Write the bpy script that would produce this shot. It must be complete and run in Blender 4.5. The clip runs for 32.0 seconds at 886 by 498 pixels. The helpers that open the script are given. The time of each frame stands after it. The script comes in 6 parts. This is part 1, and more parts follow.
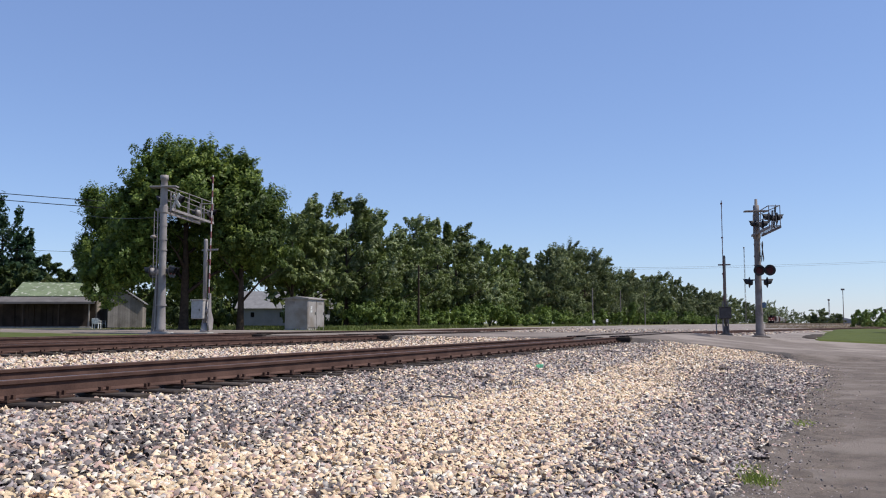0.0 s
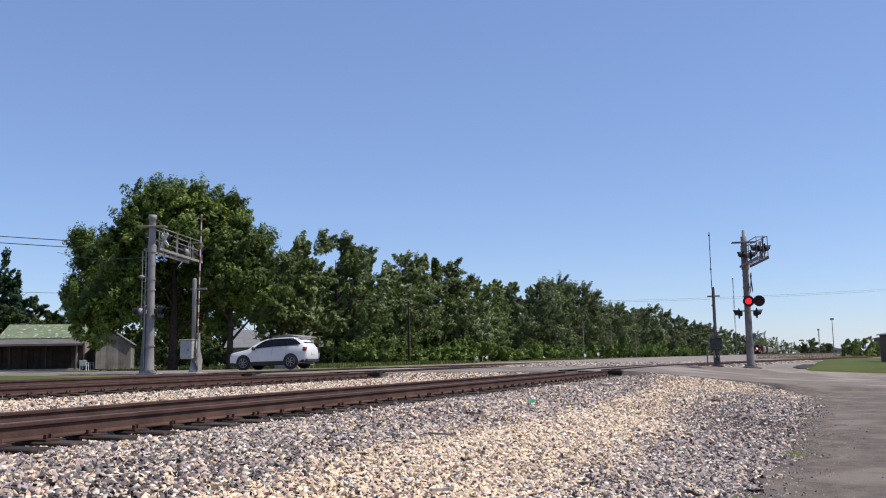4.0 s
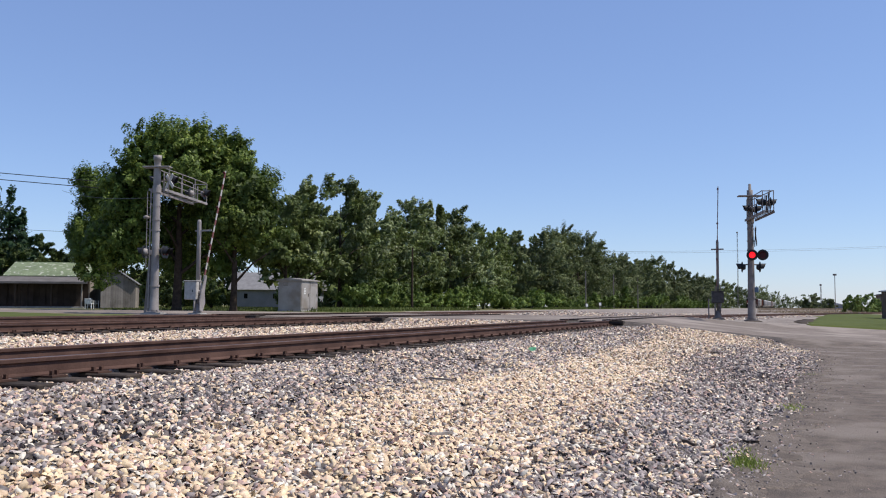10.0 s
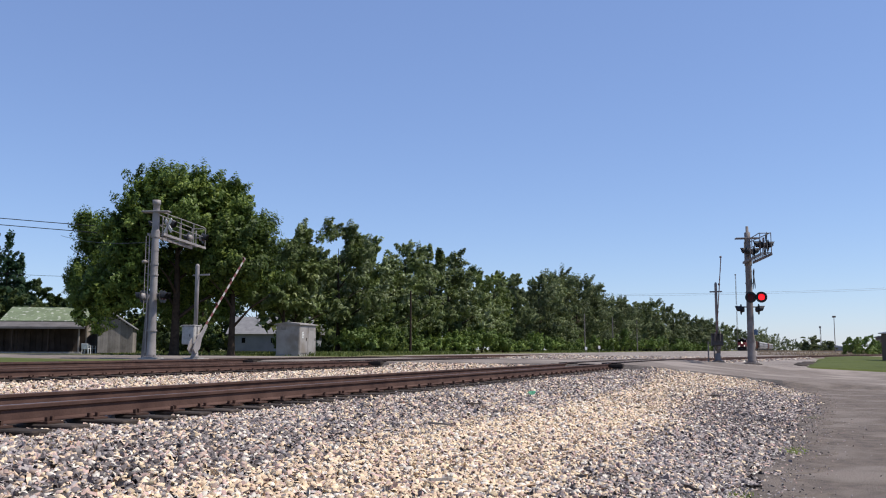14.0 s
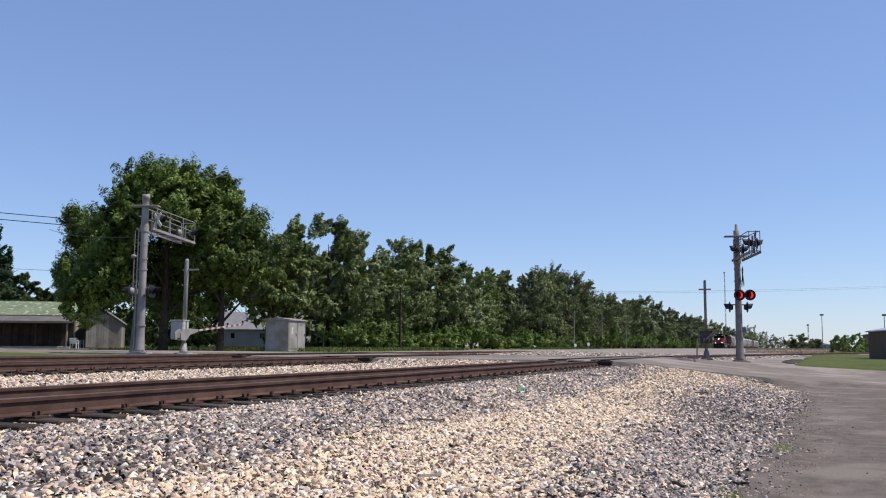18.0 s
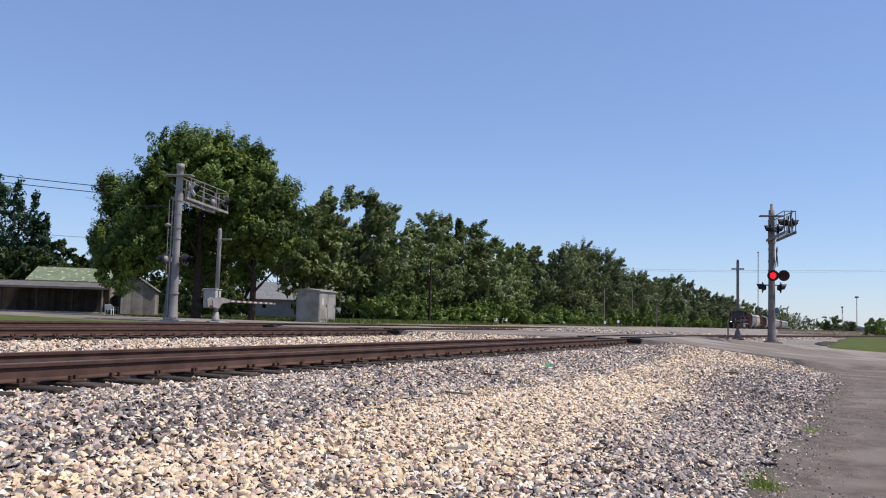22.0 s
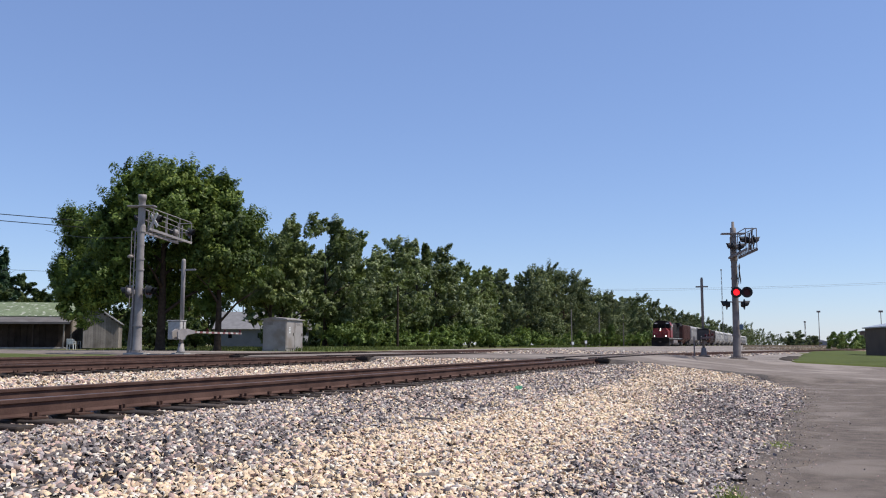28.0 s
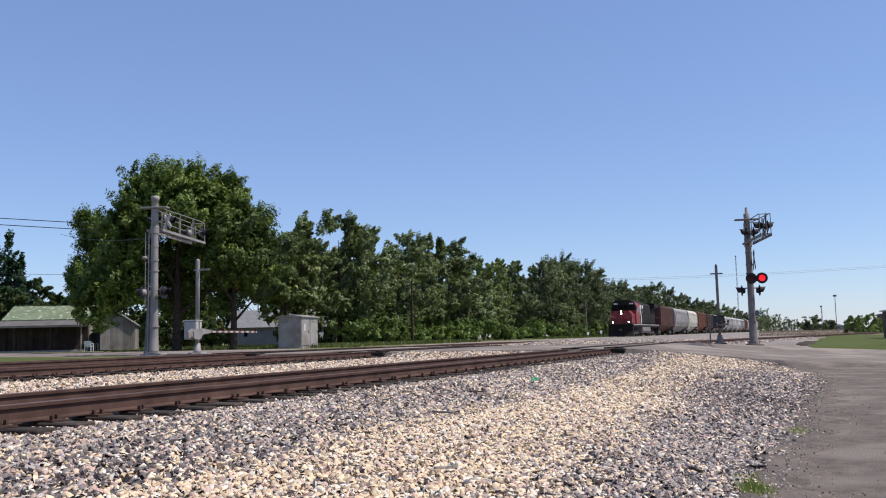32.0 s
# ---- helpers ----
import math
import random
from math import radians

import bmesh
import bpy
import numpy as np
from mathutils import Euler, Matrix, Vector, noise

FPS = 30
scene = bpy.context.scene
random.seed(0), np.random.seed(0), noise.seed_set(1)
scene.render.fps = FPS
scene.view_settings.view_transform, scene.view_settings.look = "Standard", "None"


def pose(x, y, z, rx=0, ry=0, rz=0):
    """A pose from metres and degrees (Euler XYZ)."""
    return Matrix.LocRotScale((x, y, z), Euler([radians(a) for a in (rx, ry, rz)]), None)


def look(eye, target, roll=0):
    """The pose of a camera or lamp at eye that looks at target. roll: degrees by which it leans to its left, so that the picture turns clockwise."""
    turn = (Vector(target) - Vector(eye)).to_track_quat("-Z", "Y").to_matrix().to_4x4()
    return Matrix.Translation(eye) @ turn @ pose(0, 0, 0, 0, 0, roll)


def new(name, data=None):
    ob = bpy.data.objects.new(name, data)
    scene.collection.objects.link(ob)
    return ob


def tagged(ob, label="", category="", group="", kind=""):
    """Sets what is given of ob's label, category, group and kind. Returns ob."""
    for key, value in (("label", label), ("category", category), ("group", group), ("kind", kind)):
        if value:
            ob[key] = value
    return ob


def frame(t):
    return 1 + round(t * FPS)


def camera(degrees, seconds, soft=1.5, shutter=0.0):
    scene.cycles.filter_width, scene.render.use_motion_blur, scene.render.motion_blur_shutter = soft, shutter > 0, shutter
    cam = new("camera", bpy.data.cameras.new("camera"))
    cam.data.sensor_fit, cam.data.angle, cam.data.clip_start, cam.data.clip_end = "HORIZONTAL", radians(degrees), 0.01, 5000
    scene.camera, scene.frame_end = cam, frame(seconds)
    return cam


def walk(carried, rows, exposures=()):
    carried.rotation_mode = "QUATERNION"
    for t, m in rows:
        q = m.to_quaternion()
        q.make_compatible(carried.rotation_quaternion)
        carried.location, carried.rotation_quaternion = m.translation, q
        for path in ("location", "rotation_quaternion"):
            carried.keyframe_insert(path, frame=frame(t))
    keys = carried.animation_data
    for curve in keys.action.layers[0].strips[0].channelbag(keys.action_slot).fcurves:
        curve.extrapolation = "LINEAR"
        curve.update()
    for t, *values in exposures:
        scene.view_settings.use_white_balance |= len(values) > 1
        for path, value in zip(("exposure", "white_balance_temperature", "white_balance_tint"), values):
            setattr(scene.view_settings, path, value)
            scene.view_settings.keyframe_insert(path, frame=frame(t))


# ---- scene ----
# World: x to the right of the tracks, y along them, z up. The near asphalt lies at z = 0.
cam = camera(53.2, 32.0, soft=1.08)
EYE = (0.0, 0.0, 1.25)
TURNS = [  # seconds, yaw, pitch, roll
    (0, 22.60, 4.80, 0.06), (0.5, 22.45, 4.52, 0.14), (1, 22.30, 4.42, -0.12), (1.5, 22.40, 4.50, 1.05), (2, 22.33, 5.21, 1.05),
    (2.5, 22.12, 6.07, 1.35), (3, 21.97, 6.55, 0.98), (3.5, 21.90, 6.80, 0.69), (4, 22.01, 7.10, 0.98), (4.5, 21.82, 7.44, 0.49),
    (6.5, 21.37, 7.88, 1.12), (7, 21.20, 7.38, 0.27), (7.5, 21.38, 5.44, -0.69), (8, 22.05, 3.80, 0.10), (8.5, 22.25, 3.28, 0.00),
    (9, 22.20, 2.94, 0.01), (9.5, 22.16, 2.99, 0.28), (10, 22.17, 3.67, -0.32), (10.5, 22.12, 4.70, -0.66), (11, 22.20, 5.24, -1.24),
    (11.5, 22.44, 5.49, -0.72), (12, 22.41, 6.01, -0.19), (12.5, 22.16, 6.41, -0.02), (13, 21.98, 6.57, 0.02), (13.5, 22.00, 6.51, 0.02),
    (14, 22.08, 6.48, -0.10), (14.5, 22.15, 6.61, -0.33), (16.5, 21.73, 6.10, -0.36), (17, 21.56, 6.07, -0.33), (17.5, 21.41, 6.15, -0.44),
    (18, 21.41, 6.24, -0.36), (18.5, 21.45, 6.34, -0.43), (19, 21.54, 6.59, -0.25), (19.5, 21.73, 6.32, -0.39), (20, 22.11, 5.70, -0.63),
    (20.5, 22.59, 5.21, -0.76), (21, 22.90, 4.88, -1.05), (21.5, 23.17, 4.59, -1.75), (22, 23.29, 4.53, -1.62), (22.5, 23.17, 4.66, -0.89),
    (23, 22.81, 5.02, -0.88), (23.5, 22.34, 5.78, -0.19), (24, 21.71, 6.55, -0.20), (24.5, 21.27, 7.01, -0.14), (25, 20.84, 7.29, 0.09),
    (25.5, 20.53, 7.47, -0.11), (27.5, 20.90, 6.91, 0.10), (28, 21.25, 6.16, -0.05), (28.5, 21.50, 5.48, 0.33), (29, 21.79, 5.17, 1.03),
    (29.5, 22.19, 4.97, 0.43), (30, 22.59, 5.06, 1.03), (30.5, 22.64, 5.43, 1.31), (31, 22.41, 5.70, 0.81), (31.5, 22.21, 5.70, 0.79),
    (32, 22.22, 5.76, 1.33),
]
walk(cam, [(t, pose(*EYE, 90 + p, r, a)) for t, a, p, r in TURNS])

# ---- light ----
SUN_EL, SUN_AZ = 58.0, 74.0      # degrees up; degrees clockwise from +y
world = bpy.data.worlds.new("sky")
scene.world = world
world.use_nodes = True
wn = world.node_tree.nodes
sky = wn.new("ShaderNodeTexSky")
sky.sky_type, sky.sun_disc = "NISHITA", False
sky.sun_elevation, sky.sun_rotation = radians(SUN_EL), radians(SUN_AZ)
sky.air_density, sky.dust_density, sky.ozone_density, sky.altitude = 1.0, 0.4, 3.5, 1000
tint = wn.new("ShaderNodeMix")          # clear summer air, a little bluer than the model's
tint.data_type = "RGBA"
tint.inputs["Factor"].default_value = 0.32
tint.inputs["B"].default_value = (2.2, 3.2, 7.0, 1)
world.node_tree.links.new(sky.outputs[0], tint.inputs["A"])
world.node_tree.links.new(tint.outputs["Result"], wn["Background"].inputs[0])
wn["Background"].inputs[1].default_value = 0.135
sun = new("sun", bpy.data.lights.new("sun", "SUN"))
sun.data.energy, sun.data.angle, sun.data.color = 4.6, radians(0.53), (1.0, 0.95, 0.87)
_e, _a = radians(SUN_EL), radians(SUN_AZ)
sun.matrix_world = look((math.sin(_a) * math.cos(_e) * 90, math.cos(_a) * math.cos(_e) * 90, math.sin(_e) * 90), (0, 0, 0))
scene.view_settings.exposure = 0.0


# ---- materials ----
def mat(name, base, rough=0.8, metal=0.0, dark=None, scale=8.0, amount=0.5, fine=60.0, bump=0.2, rnd=0.0, spec=0.4, dist=0.01, island=False,
        stain=None, stain_scale=1.0, stain_at=0.6, hue=0.0, coord="Object", grit=0.5):
    """A worn surface: base and dark mixed by noise at two scales, a stain colour in patches, a value shift per piece, bump."""
    m = bpy.data.materials.new(name)
    m.use_nodes = True
    nt, L = m.node_tree, m.node_tree.links.new
    b = nt.nodes["Principled BSDF"]
    b.inputs["Roughness"].default_value, b.inputs["Metallic"].default_value = rough, metal
    b.inputs["Specular IOR Level"].default_value = spec
    dark = dark or tuple(c * 0.6 for c in base)
    tc = nt.nodes.new("ShaderNodeTexCoord")
    n1, n2 = nt.nodes.new("ShaderNodeTexNoise"), nt.nodes.new("ShaderNodeTexNoise")
    n1.inputs["Scale"].default_value, n1.inputs["Detail"].default_value = scale, 6
    n2.inputs["Scale"].default_value, n2.inputs["Detail"].default_value = fine, 3
    for n in (n1, n2):
        L(tc.outputs[coord], n.inputs["Vector"])
    add = nt.nodes.new("ShaderNodeMath")
    add.operation = "MULTIPLY_ADD"
    L(n2.outputs[0], add.inputs[0])
    add.inputs[1].default_value = grit
    L(n1.outputs[0], add.inputs[2])
    rr = nt.nodes.new("ShaderNodeMapRange")
    rr.inputs[1].default_value, rr.inputs[2].default_value = 0.5 + grit / 2 - 0.22, 0.5 + grit / 2 + 0.22
    rr.inputs[3].default_value, rr.inputs[4].default_value = 0.5 - amount, 0.5 + amount
    L(add.outputs[0], rr.inputs[0])
    mx = nt.nodes.new("ShaderNodeMix")
    mx.data_type = "RGBA"
    L(rr.outputs[0], mx.inputs["Factor"])
    mx.inputs["A"].default_value, mx.inputs["B"].default_value = (*base, 1), (*dark, 1)
    out = mx.outputs["Result"]
    if stain:
        n3 = nt.nodes.new("ShaderNodeTexNoise")
        n3.inputs["Scale"].default_value, n3.inputs["Detail"].default_value = stain_scale, 5
        L(tc.outputs[coord], n3.inputs["Vector"])
        r3 = nt.nodes.new("ShaderNodeMapRange")
        r3.inputs[1].default_value, r3.inputs[2].default_value = stain_at, stain_at + 0.12
        L(n3.outputs[0], r3.inputs[0])
        m3 = nt.nodes.new("ShaderNodeMix")
        m3.data_type = "RGBA"
        L(r3.outputs[0], m3.inputs["Factor"])
        L(out, m3.inputs["A"])
        m3.inputs["B"].default_value = (*stain, 1)
        out = m3.outputs["Result"]
    if rnd or hue:
        src = nt.nodes.new("ShaderNodeNewGeometry").outputs["Random Per Island"] if island else nt.nodes.new("ShaderNodeObjectInfo").outputs["Random"]
        hv = nt.nodes.new("ShaderNodeHueSaturation")
        mr = nt.nodes.new("ShaderNodeMapRange")
        mr.inputs[3].default_value, mr.inputs[4].default_value = 1 - rnd, 1 + rnd
        L(src, mr.inputs[0])
        L(mr.outputs[0], hv.inputs["Value"])
        if hue:
            w = nt.nodes.new("ShaderNodeTexWhiteNoise")
            w.noise_dimensions = "1D"
            L(src, w.inputs["W"])
            mh = nt.nodes.new("ShaderNodeMapRange")
            mh.inputs[3].default_value, mh.inputs[4].default_value = 0.5 - hue, 0.5 + hue
            L(w.outputs["Value"], mh.inputs[0])
            L(mh.outputs[0], hv.inputs["Hue"])
        L(out, hv.inputs["Color"])
        out = hv.outputs["Color"]
    L(out, b.inputs["Base Color"])
    if bump:
        bp = nt.nodes.new("ShaderNodeBump")
        bp.inputs["Strength"].default_value, bp.inputs["Distance"].default_value = bump, dist
        L(add.outputs[0], bp.inputs["Height"])
        L(bp.outputs[0], b.inputs["Normal"])
    return m


def glow(name, colour, strength):
    m = bpy.data.materials.new(name)
    m.use_nodes = True
    b = m.node_tree.nodes["Principled BSDF"]
    b.inputs["Base Color"].default_value = (*colour, 1)
    b.inputs["Emission Color"].default_value = (*colour, 1)
    b.inputs["Emission Strength"].default_value = strength
    return m


def leafy(name, base, tip, rough=0.55, trans=0.30):
    """Leaves: colour per clump from base to tip, some light through the blade."""
    m = bpy.data.materials.new(name)
    m.use_nodes = True
    nt, L = m.node_tree, m.node_tree.links.new
    b = nt.nodes["Principled BSDF"]
    b.inputs["Roughness"].default_value = rough
    b.inputs["Specular IOR Level"].default_value = 0.3
    ge = nt.nodes.new("ShaderNodeNewGeometry")
    oi = nt.nodes.new("ShaderNodeObjectInfo")
    cr = nt.nodes.new("ShaderNodeValToRGB")
    e = cr.color_ramp.elements
    e[0].position, e[0].color = 0.0, (*[c * 0.7 for c in base], 1)
    e[1].position, e[1].color = 1.0, (*tip, 1)
    mid = e.new(0.7)
    mid.color = (*base, 1)
    tc = nt.nodes.new("ShaderNodeTexCoord")
    nz = nt.nodes.new("ShaderNodeTexNoise")
    nz.inputs["Scale"].default_value, nz.inputs["Detail"].default_value = 0.55, 3
    L(tc.outputs["Object"], nz.inputs["Vector"])
    big = nt.nodes.new("ShaderNodeMapRange")
    big.inputs[1].default_value, big.inputs[2].default_value = 0.32, 0.68
    big.inputs[3].default_value, big.inputs[4].default_value = 0.0, 0.62
    L(nz.outputs[0], big.inputs[0])
    ad = nt.nodes.new("ShaderNodeMath")
    ad.operation = "MULTIPLY_ADD"
    L(ge.outputs["Random Per Island"], ad.inputs[0])
    ad.inputs[1].default_value = 0.62
    L(big.outputs[0], ad.inputs[2])
    L(ad.outputs[0], cr.inputs[0])
    hv = nt.nodes.new("ShaderNodeHueSaturation")
    mr = nt.nodes.new("ShaderNodeMapRange")
    mr.inputs[3].default_value, mr.inputs[4].default_value = 0.8, 1.25
    L(oi.outputs["Random"], mr.inputs[0])
    L(mr.outputs[0], hv.inputs["Value"])
    L(cr.outputs[0], hv.inputs["Color"])
    L(hv.outputs[0], b.inputs["Base Color"])
    tr = nt.nodes.new("ShaderNodeBsdfTranslucent")
    L(hv.outputs[0], tr.inputs["Color"])
    ms = nt.nodes.new("ShaderNodeMixShader")
    ms.inputs[0].default_value = trans
    L(b.outputs[0], ms.inputs[1])
    L(tr.outputs[0], ms.inputs[2])
    L(ms.outputs[0], nt.nodes["Material Output"].inputs["Surface"])
    return m


M = {}
M["soil"] = mat("soil_and_grass", (0.10, 0.13, 0.035), 0.95, dark=(0.16, 0.13, 0.07), scale=0.35, fine=9, bump=0.5, dist=0.05, spec=0.1)
M["lawn"] = mat("lawn", (0.100, 0.116, 0.033), 0.9, dark=(0.068, 0.082, 0.023), scale=0.8, fine=30, bump=0.6, dist=0.04, spec=0.1)
M["dry"] = mat("dry_grass", (0.30, 0.225, 0.15), 0.95, dark=(0.18, 0.15, 0.09), scale=0.25, fine=10, bump=0.5, dist=0.05, spec=0.1)
M["asphalt"] = mat("asphalt", (0.240, 0.200, 0.172), 0.95, dark=(0.155, 0.128, 0.110), scale=2.2, fine=70, amount=0.42, bump=0.8, dist=0.01, spec=0.05, grit=1.1,
                   stain=(0.290, 0.245, 0.213), stain_scale=0.35, stain_at=0.5)
M["asphalt_dark"] = mat("dark_worn_asphalt", (0.208, 0.166, 0.136), 0.95, dark=(0.114, 0.094, 0.080), scale=5.0, fine=110, amount=0.5, bump=0.9, dist=0.012, spec=0.1, grit=1.5,
                        stain=(0.232, 0.192, 0.162), stain_scale=0.8, stain_at=0.5)
M["dark_soil"] = mat("dark_brown_soil", (0.085, 0.068, 0.055), 0.95, dark=(0.045, 0.036, 0.03), scale=1.5, fine=20, bump=0.6, dist=0.03, spec=0.1)
M["dirt"] = mat("brown_dirt", (0.18, 0.147, 0.123), 0.95, dark=(0.115, 0.093, 0.078), scale=2.0, fine=60, amount=0.7, bump=0.8, dist=0.015, spec=0.1, grit=1.3)
# darker than its stones, so the gaps between them look shaded
M["gravel_bed"] = mat("gravel_bed", (0.135, 0.112, 0.096), 0.9, dark=(0.055, 0.046, 0.04), scale=3.0, fine=24, bump=1.0, dist=0.05, spec=0.2)
M["gravel_far"] = mat("pale_gravel", (0.315, 0.27, 0.235), 0.9, dark=(0.19, 0.155, 0.13), scale=0.6, fine=11, amount=0.8, grit=1.1, bump=0.8, dist=0.05, spec=0.2)
M["st_tan"] = mat("tan_stone", (0.80, 0.61, 0.41), 0.75, dark=(0.56, 0.41, 0.27), scale=20, fine=90, bump=0.2, rnd=0.28, hue=0.012, island=True, spec=0.3)
M["st_grey"] = mat("grey_stone", (0.37, 0.315, 0.295), 0.75, dark=(0.24, 0.203, 0.19), scale=20, fine=90, bump=0.2, rnd=0.4, hue=0.02, island=True, spec=0.3)
M["st_dark"] = mat("dark_stone", (0.165, 0.138, 0.130), 0.75, dark=(0.092, 0.076, 0.072), scale=20, fine=90, bump=0.2, rnd=0.4, hue=0.02, island=True, spec=0.3)
M["st_pink"] = mat("pink_stone", (0.58, 0.41, 0.335), 0.75, dark=(0.36, 0.25, 0.21), scale=20, fine=90, bump=0.2, rnd=0.3, hue=0.015, island=True, spec=0.3)
M["st_white"] = mat("white_stone", (0.86, 0.77, 0.64), 0.7, dark=(0.56, 0.49, 0.40), scale=20, fine=90, bump=0.2, rnd=0.15, hue=0.01, island=True, spec=0.3)
M["rail"] = mat("rusty_rail", (0.118, 0.068, 0.053), 0.85, dark=(0.062, 0.034, 0.027), scale=3, fine=60, bump=0.25, spec=0.15, metal=0.0)
M["rail_top"] = mat("worn_rail_top", (0.30, 0.24, 0.20), 0.38, metal=0.8, dark=(0.16, 0.11, 0.085), scale=2.5, fine=40, bump=0.05)
M["tie"] = mat("creosoted_timber", (0.075, 0.057, 0.045), 0.9, dark=(0.03, 0.023, 0.02), scale=6, fine=50, bump=0.5, rnd=0.35, spec=0.2)
M["spike"] = mat("rusty_spike", (0.10, 0.05, 0.033), 0.8, bump=0.2, metal=0.2)
M["rubber"] = mat("black_rubber", (0.022, 0.018, 0.016), 0.95, bump=0.2, spec=0.08)
M["galv"] = mat("galvanised_steel", (0.345, 0.31, 0.29), 0.65, metal=0.15, dark=(0.225, 0.2, 0.19), scale=2.2, fine=30, bump=0.05)
# the brown stain is dirt and also paints in the house's shaded left face
M["alu"] = mat("dull_aluminium", (0.37, 0.335, 0.31), 0.65, metal=0.1, dark=(0.25, 0.22, 0.2), scale=1.6, fine=24, bump=0.04, stain=(0.245, 0.2, 0.165), stain_scale=0.9, stain_at=0.52)
# worn steel, and the shaded tone of the right mast and gate
M["weathered"] = mat("weathered_and_shaded_steel", (0.255, 0.222, 0.205), 0.75, metal=0.1, dark=(0.145, 0.12, 0.11), scale=2.5, fine=30, bump=0.1)
M["black"] = mat("black_enamel", (0.018, 0.017, 0.018), 0.5, bump=0.05)
M["lens_off"] = mat("dark_red_lens", (0.075, 0.006, 0.01), 0.35, bump=0.0, spec=0.25)
M["lens_on"] = glow("lit_red_lens", (1.0, 0.012, 0.02), 1.7)
M["red"] = mat("faded_red_paint", (0.42, 0.06, 0.045), 0.6, dark=(0.3, 0.05, 0.04), bump=0.05)
M["arm_white"] = mat("grimy_white_paint", (0.50, 0.47, 0.44), 0.6, dark=(0.36, 0.33, 0.29), bump=0.05)
M["arm_red"] = mat("grimy_red_paint", (0.19, 0.062, 0.055), 0.6, dark=(0.13, 0.045, 0.04), bump=0.05)
M["white"] = mat("white_paint", (0.74, 0.73, 0.70), 0.6, dark=(0.6, 0.58, 0.54), bump=0.05)
M["concrete"] = mat("concrete", (0.36, 0.34, 0.31), 0.9, dark=(0.22, 0.21, 0.19), scale=4, fine=50, bump=0.3)
M["bark"] = mat("bark", (0.075, 0.055, 0.04), 0.95, dark=(0.03, 0.022, 0.017), scale=5, fine=40, bump=0.9, dist=0.03, spec=0.1)
M["leaf_big"] = leafy("maple_leaves", (0.084, 0.130, 0.021), (0.255, 0.315, 0.062))
M["leaf_pale"] = leafy("pale_backed_leaves", (0.136, 0.178, 0.048), (0.46, 0.50, 0.29))
M["leaf_mid"] = leafy("wood_leaves", (0.126, 0.168, 0.043), (0.33, 0.37, 0.13))
M["leaf_far"] = leafy("far_leaves", (0.112, 0.140, 0.052), (0.24, 0.26, 0.115))
M["bush"] = leafy("undergrowth_leaves", (0.135, 0.20, 0.042), (0.27, 0.33, 0.085))
M["leaf_dark"] = leafy("dark_leaves", (0.053, 0.082, 0.02), (0.12, 0.145, 0.04))
M["cedar"] = leafy("cedar_sprays", (0.035, 0.075, 0.028), (0.07, 0.12, 0.045))
M["grass"] = leafy("grass_blades", (0.105, 0.132, 0.030), (0.19, 0.22, 0.060))
M["weed"] = leafy("weed_blades", (0.23, 0.29, 0.055), (0.36, 0.40, 0.10))
M["drygrass"] = leafy("dry_grass_blades", (0.30, 0.225, 0.15), (0.42, 0.33, 0.22))


# ---- building helpers ----
def obj(name, bm, material, parent=None, label="", smooth=False):
    me = bpy.data.meshes.new(name)
    if smooth:
        for f in bm.faces:
            f.smooth = True
    bm.to_mesh(me)
    bm.free()
    for mm in (material if isinstance(material, (list, tuple)) else [material]):
        me.materials.append(mm)
    ob = new(name, me)
    if parent:
        ob.parent = parent
    if label:
        ob["label"] = label
    return ob


def part(name, bm, material, parent, label="", smooth=False):
    return obj(name, bm, material, parent, label, smooth)


def thing(name, m, label, category, group="", kind=""):
    ob = new(name)
    ob.empty_display_size = 0.2
    ob.matrix_world = m
    return tagged(ob, label, category, group, kind)


def box(x0, x1, y0, y1, z0, z1, bevel=0.0, bm=None, m=None):
    b = bm or bmesh.new()
    c = Matrix.Translation(((x0 + x1) / 2, (y0 + y1) / 2, (z0 + z1) / 2)) @ Matrix.Diagonal((x1 - x0, y1 - y0, z1 - z0, 1))
    r = bmesh.ops.create_cube(b, size=1, matrix=(m @ c) if m else c)
    if bevel:
        es = list({e for v in r["verts"] for e in v.link_edges})
        bmesh.ops.bevel(b, geom=es, offset=bevel, segments=1, affect="EDGES")
    return b


def rod(a, c, r0, r1=None, seg=10, bm=None, caps=True):
    """A round bar from a to c."""
    b = bm or bmesh.new()
    a, c = Vector(a), Vector(c)
    q = (c - a).to_track_quat("Z", "Y").to_matrix().to_4x4()
    bmesh.ops.create_cone(b, cap_ends=caps, segments=seg, radius1=r0, radius2=r0 if r1 is None else r1, depth=(c - a).length,
                          matrix=Matrix.Translation((a + c) / 2) @ q)
    return b


def bar(a, c, w, h, bm=None):
    """A square bar from a to c, w wide and h high."""
    b = bm or bmesh.new()
    a, c = Vector(a), Vector(c)
    q = (c - a).to_track_quat("Y", "Z").to_matrix().to_4x4()
    bmesh.ops.create_cube(b, size=1, matrix=Matrix.Translation((a + c) / 2) @ q @ Matrix.Diagonal((w, (c - a).length, h, 1)))
    return b


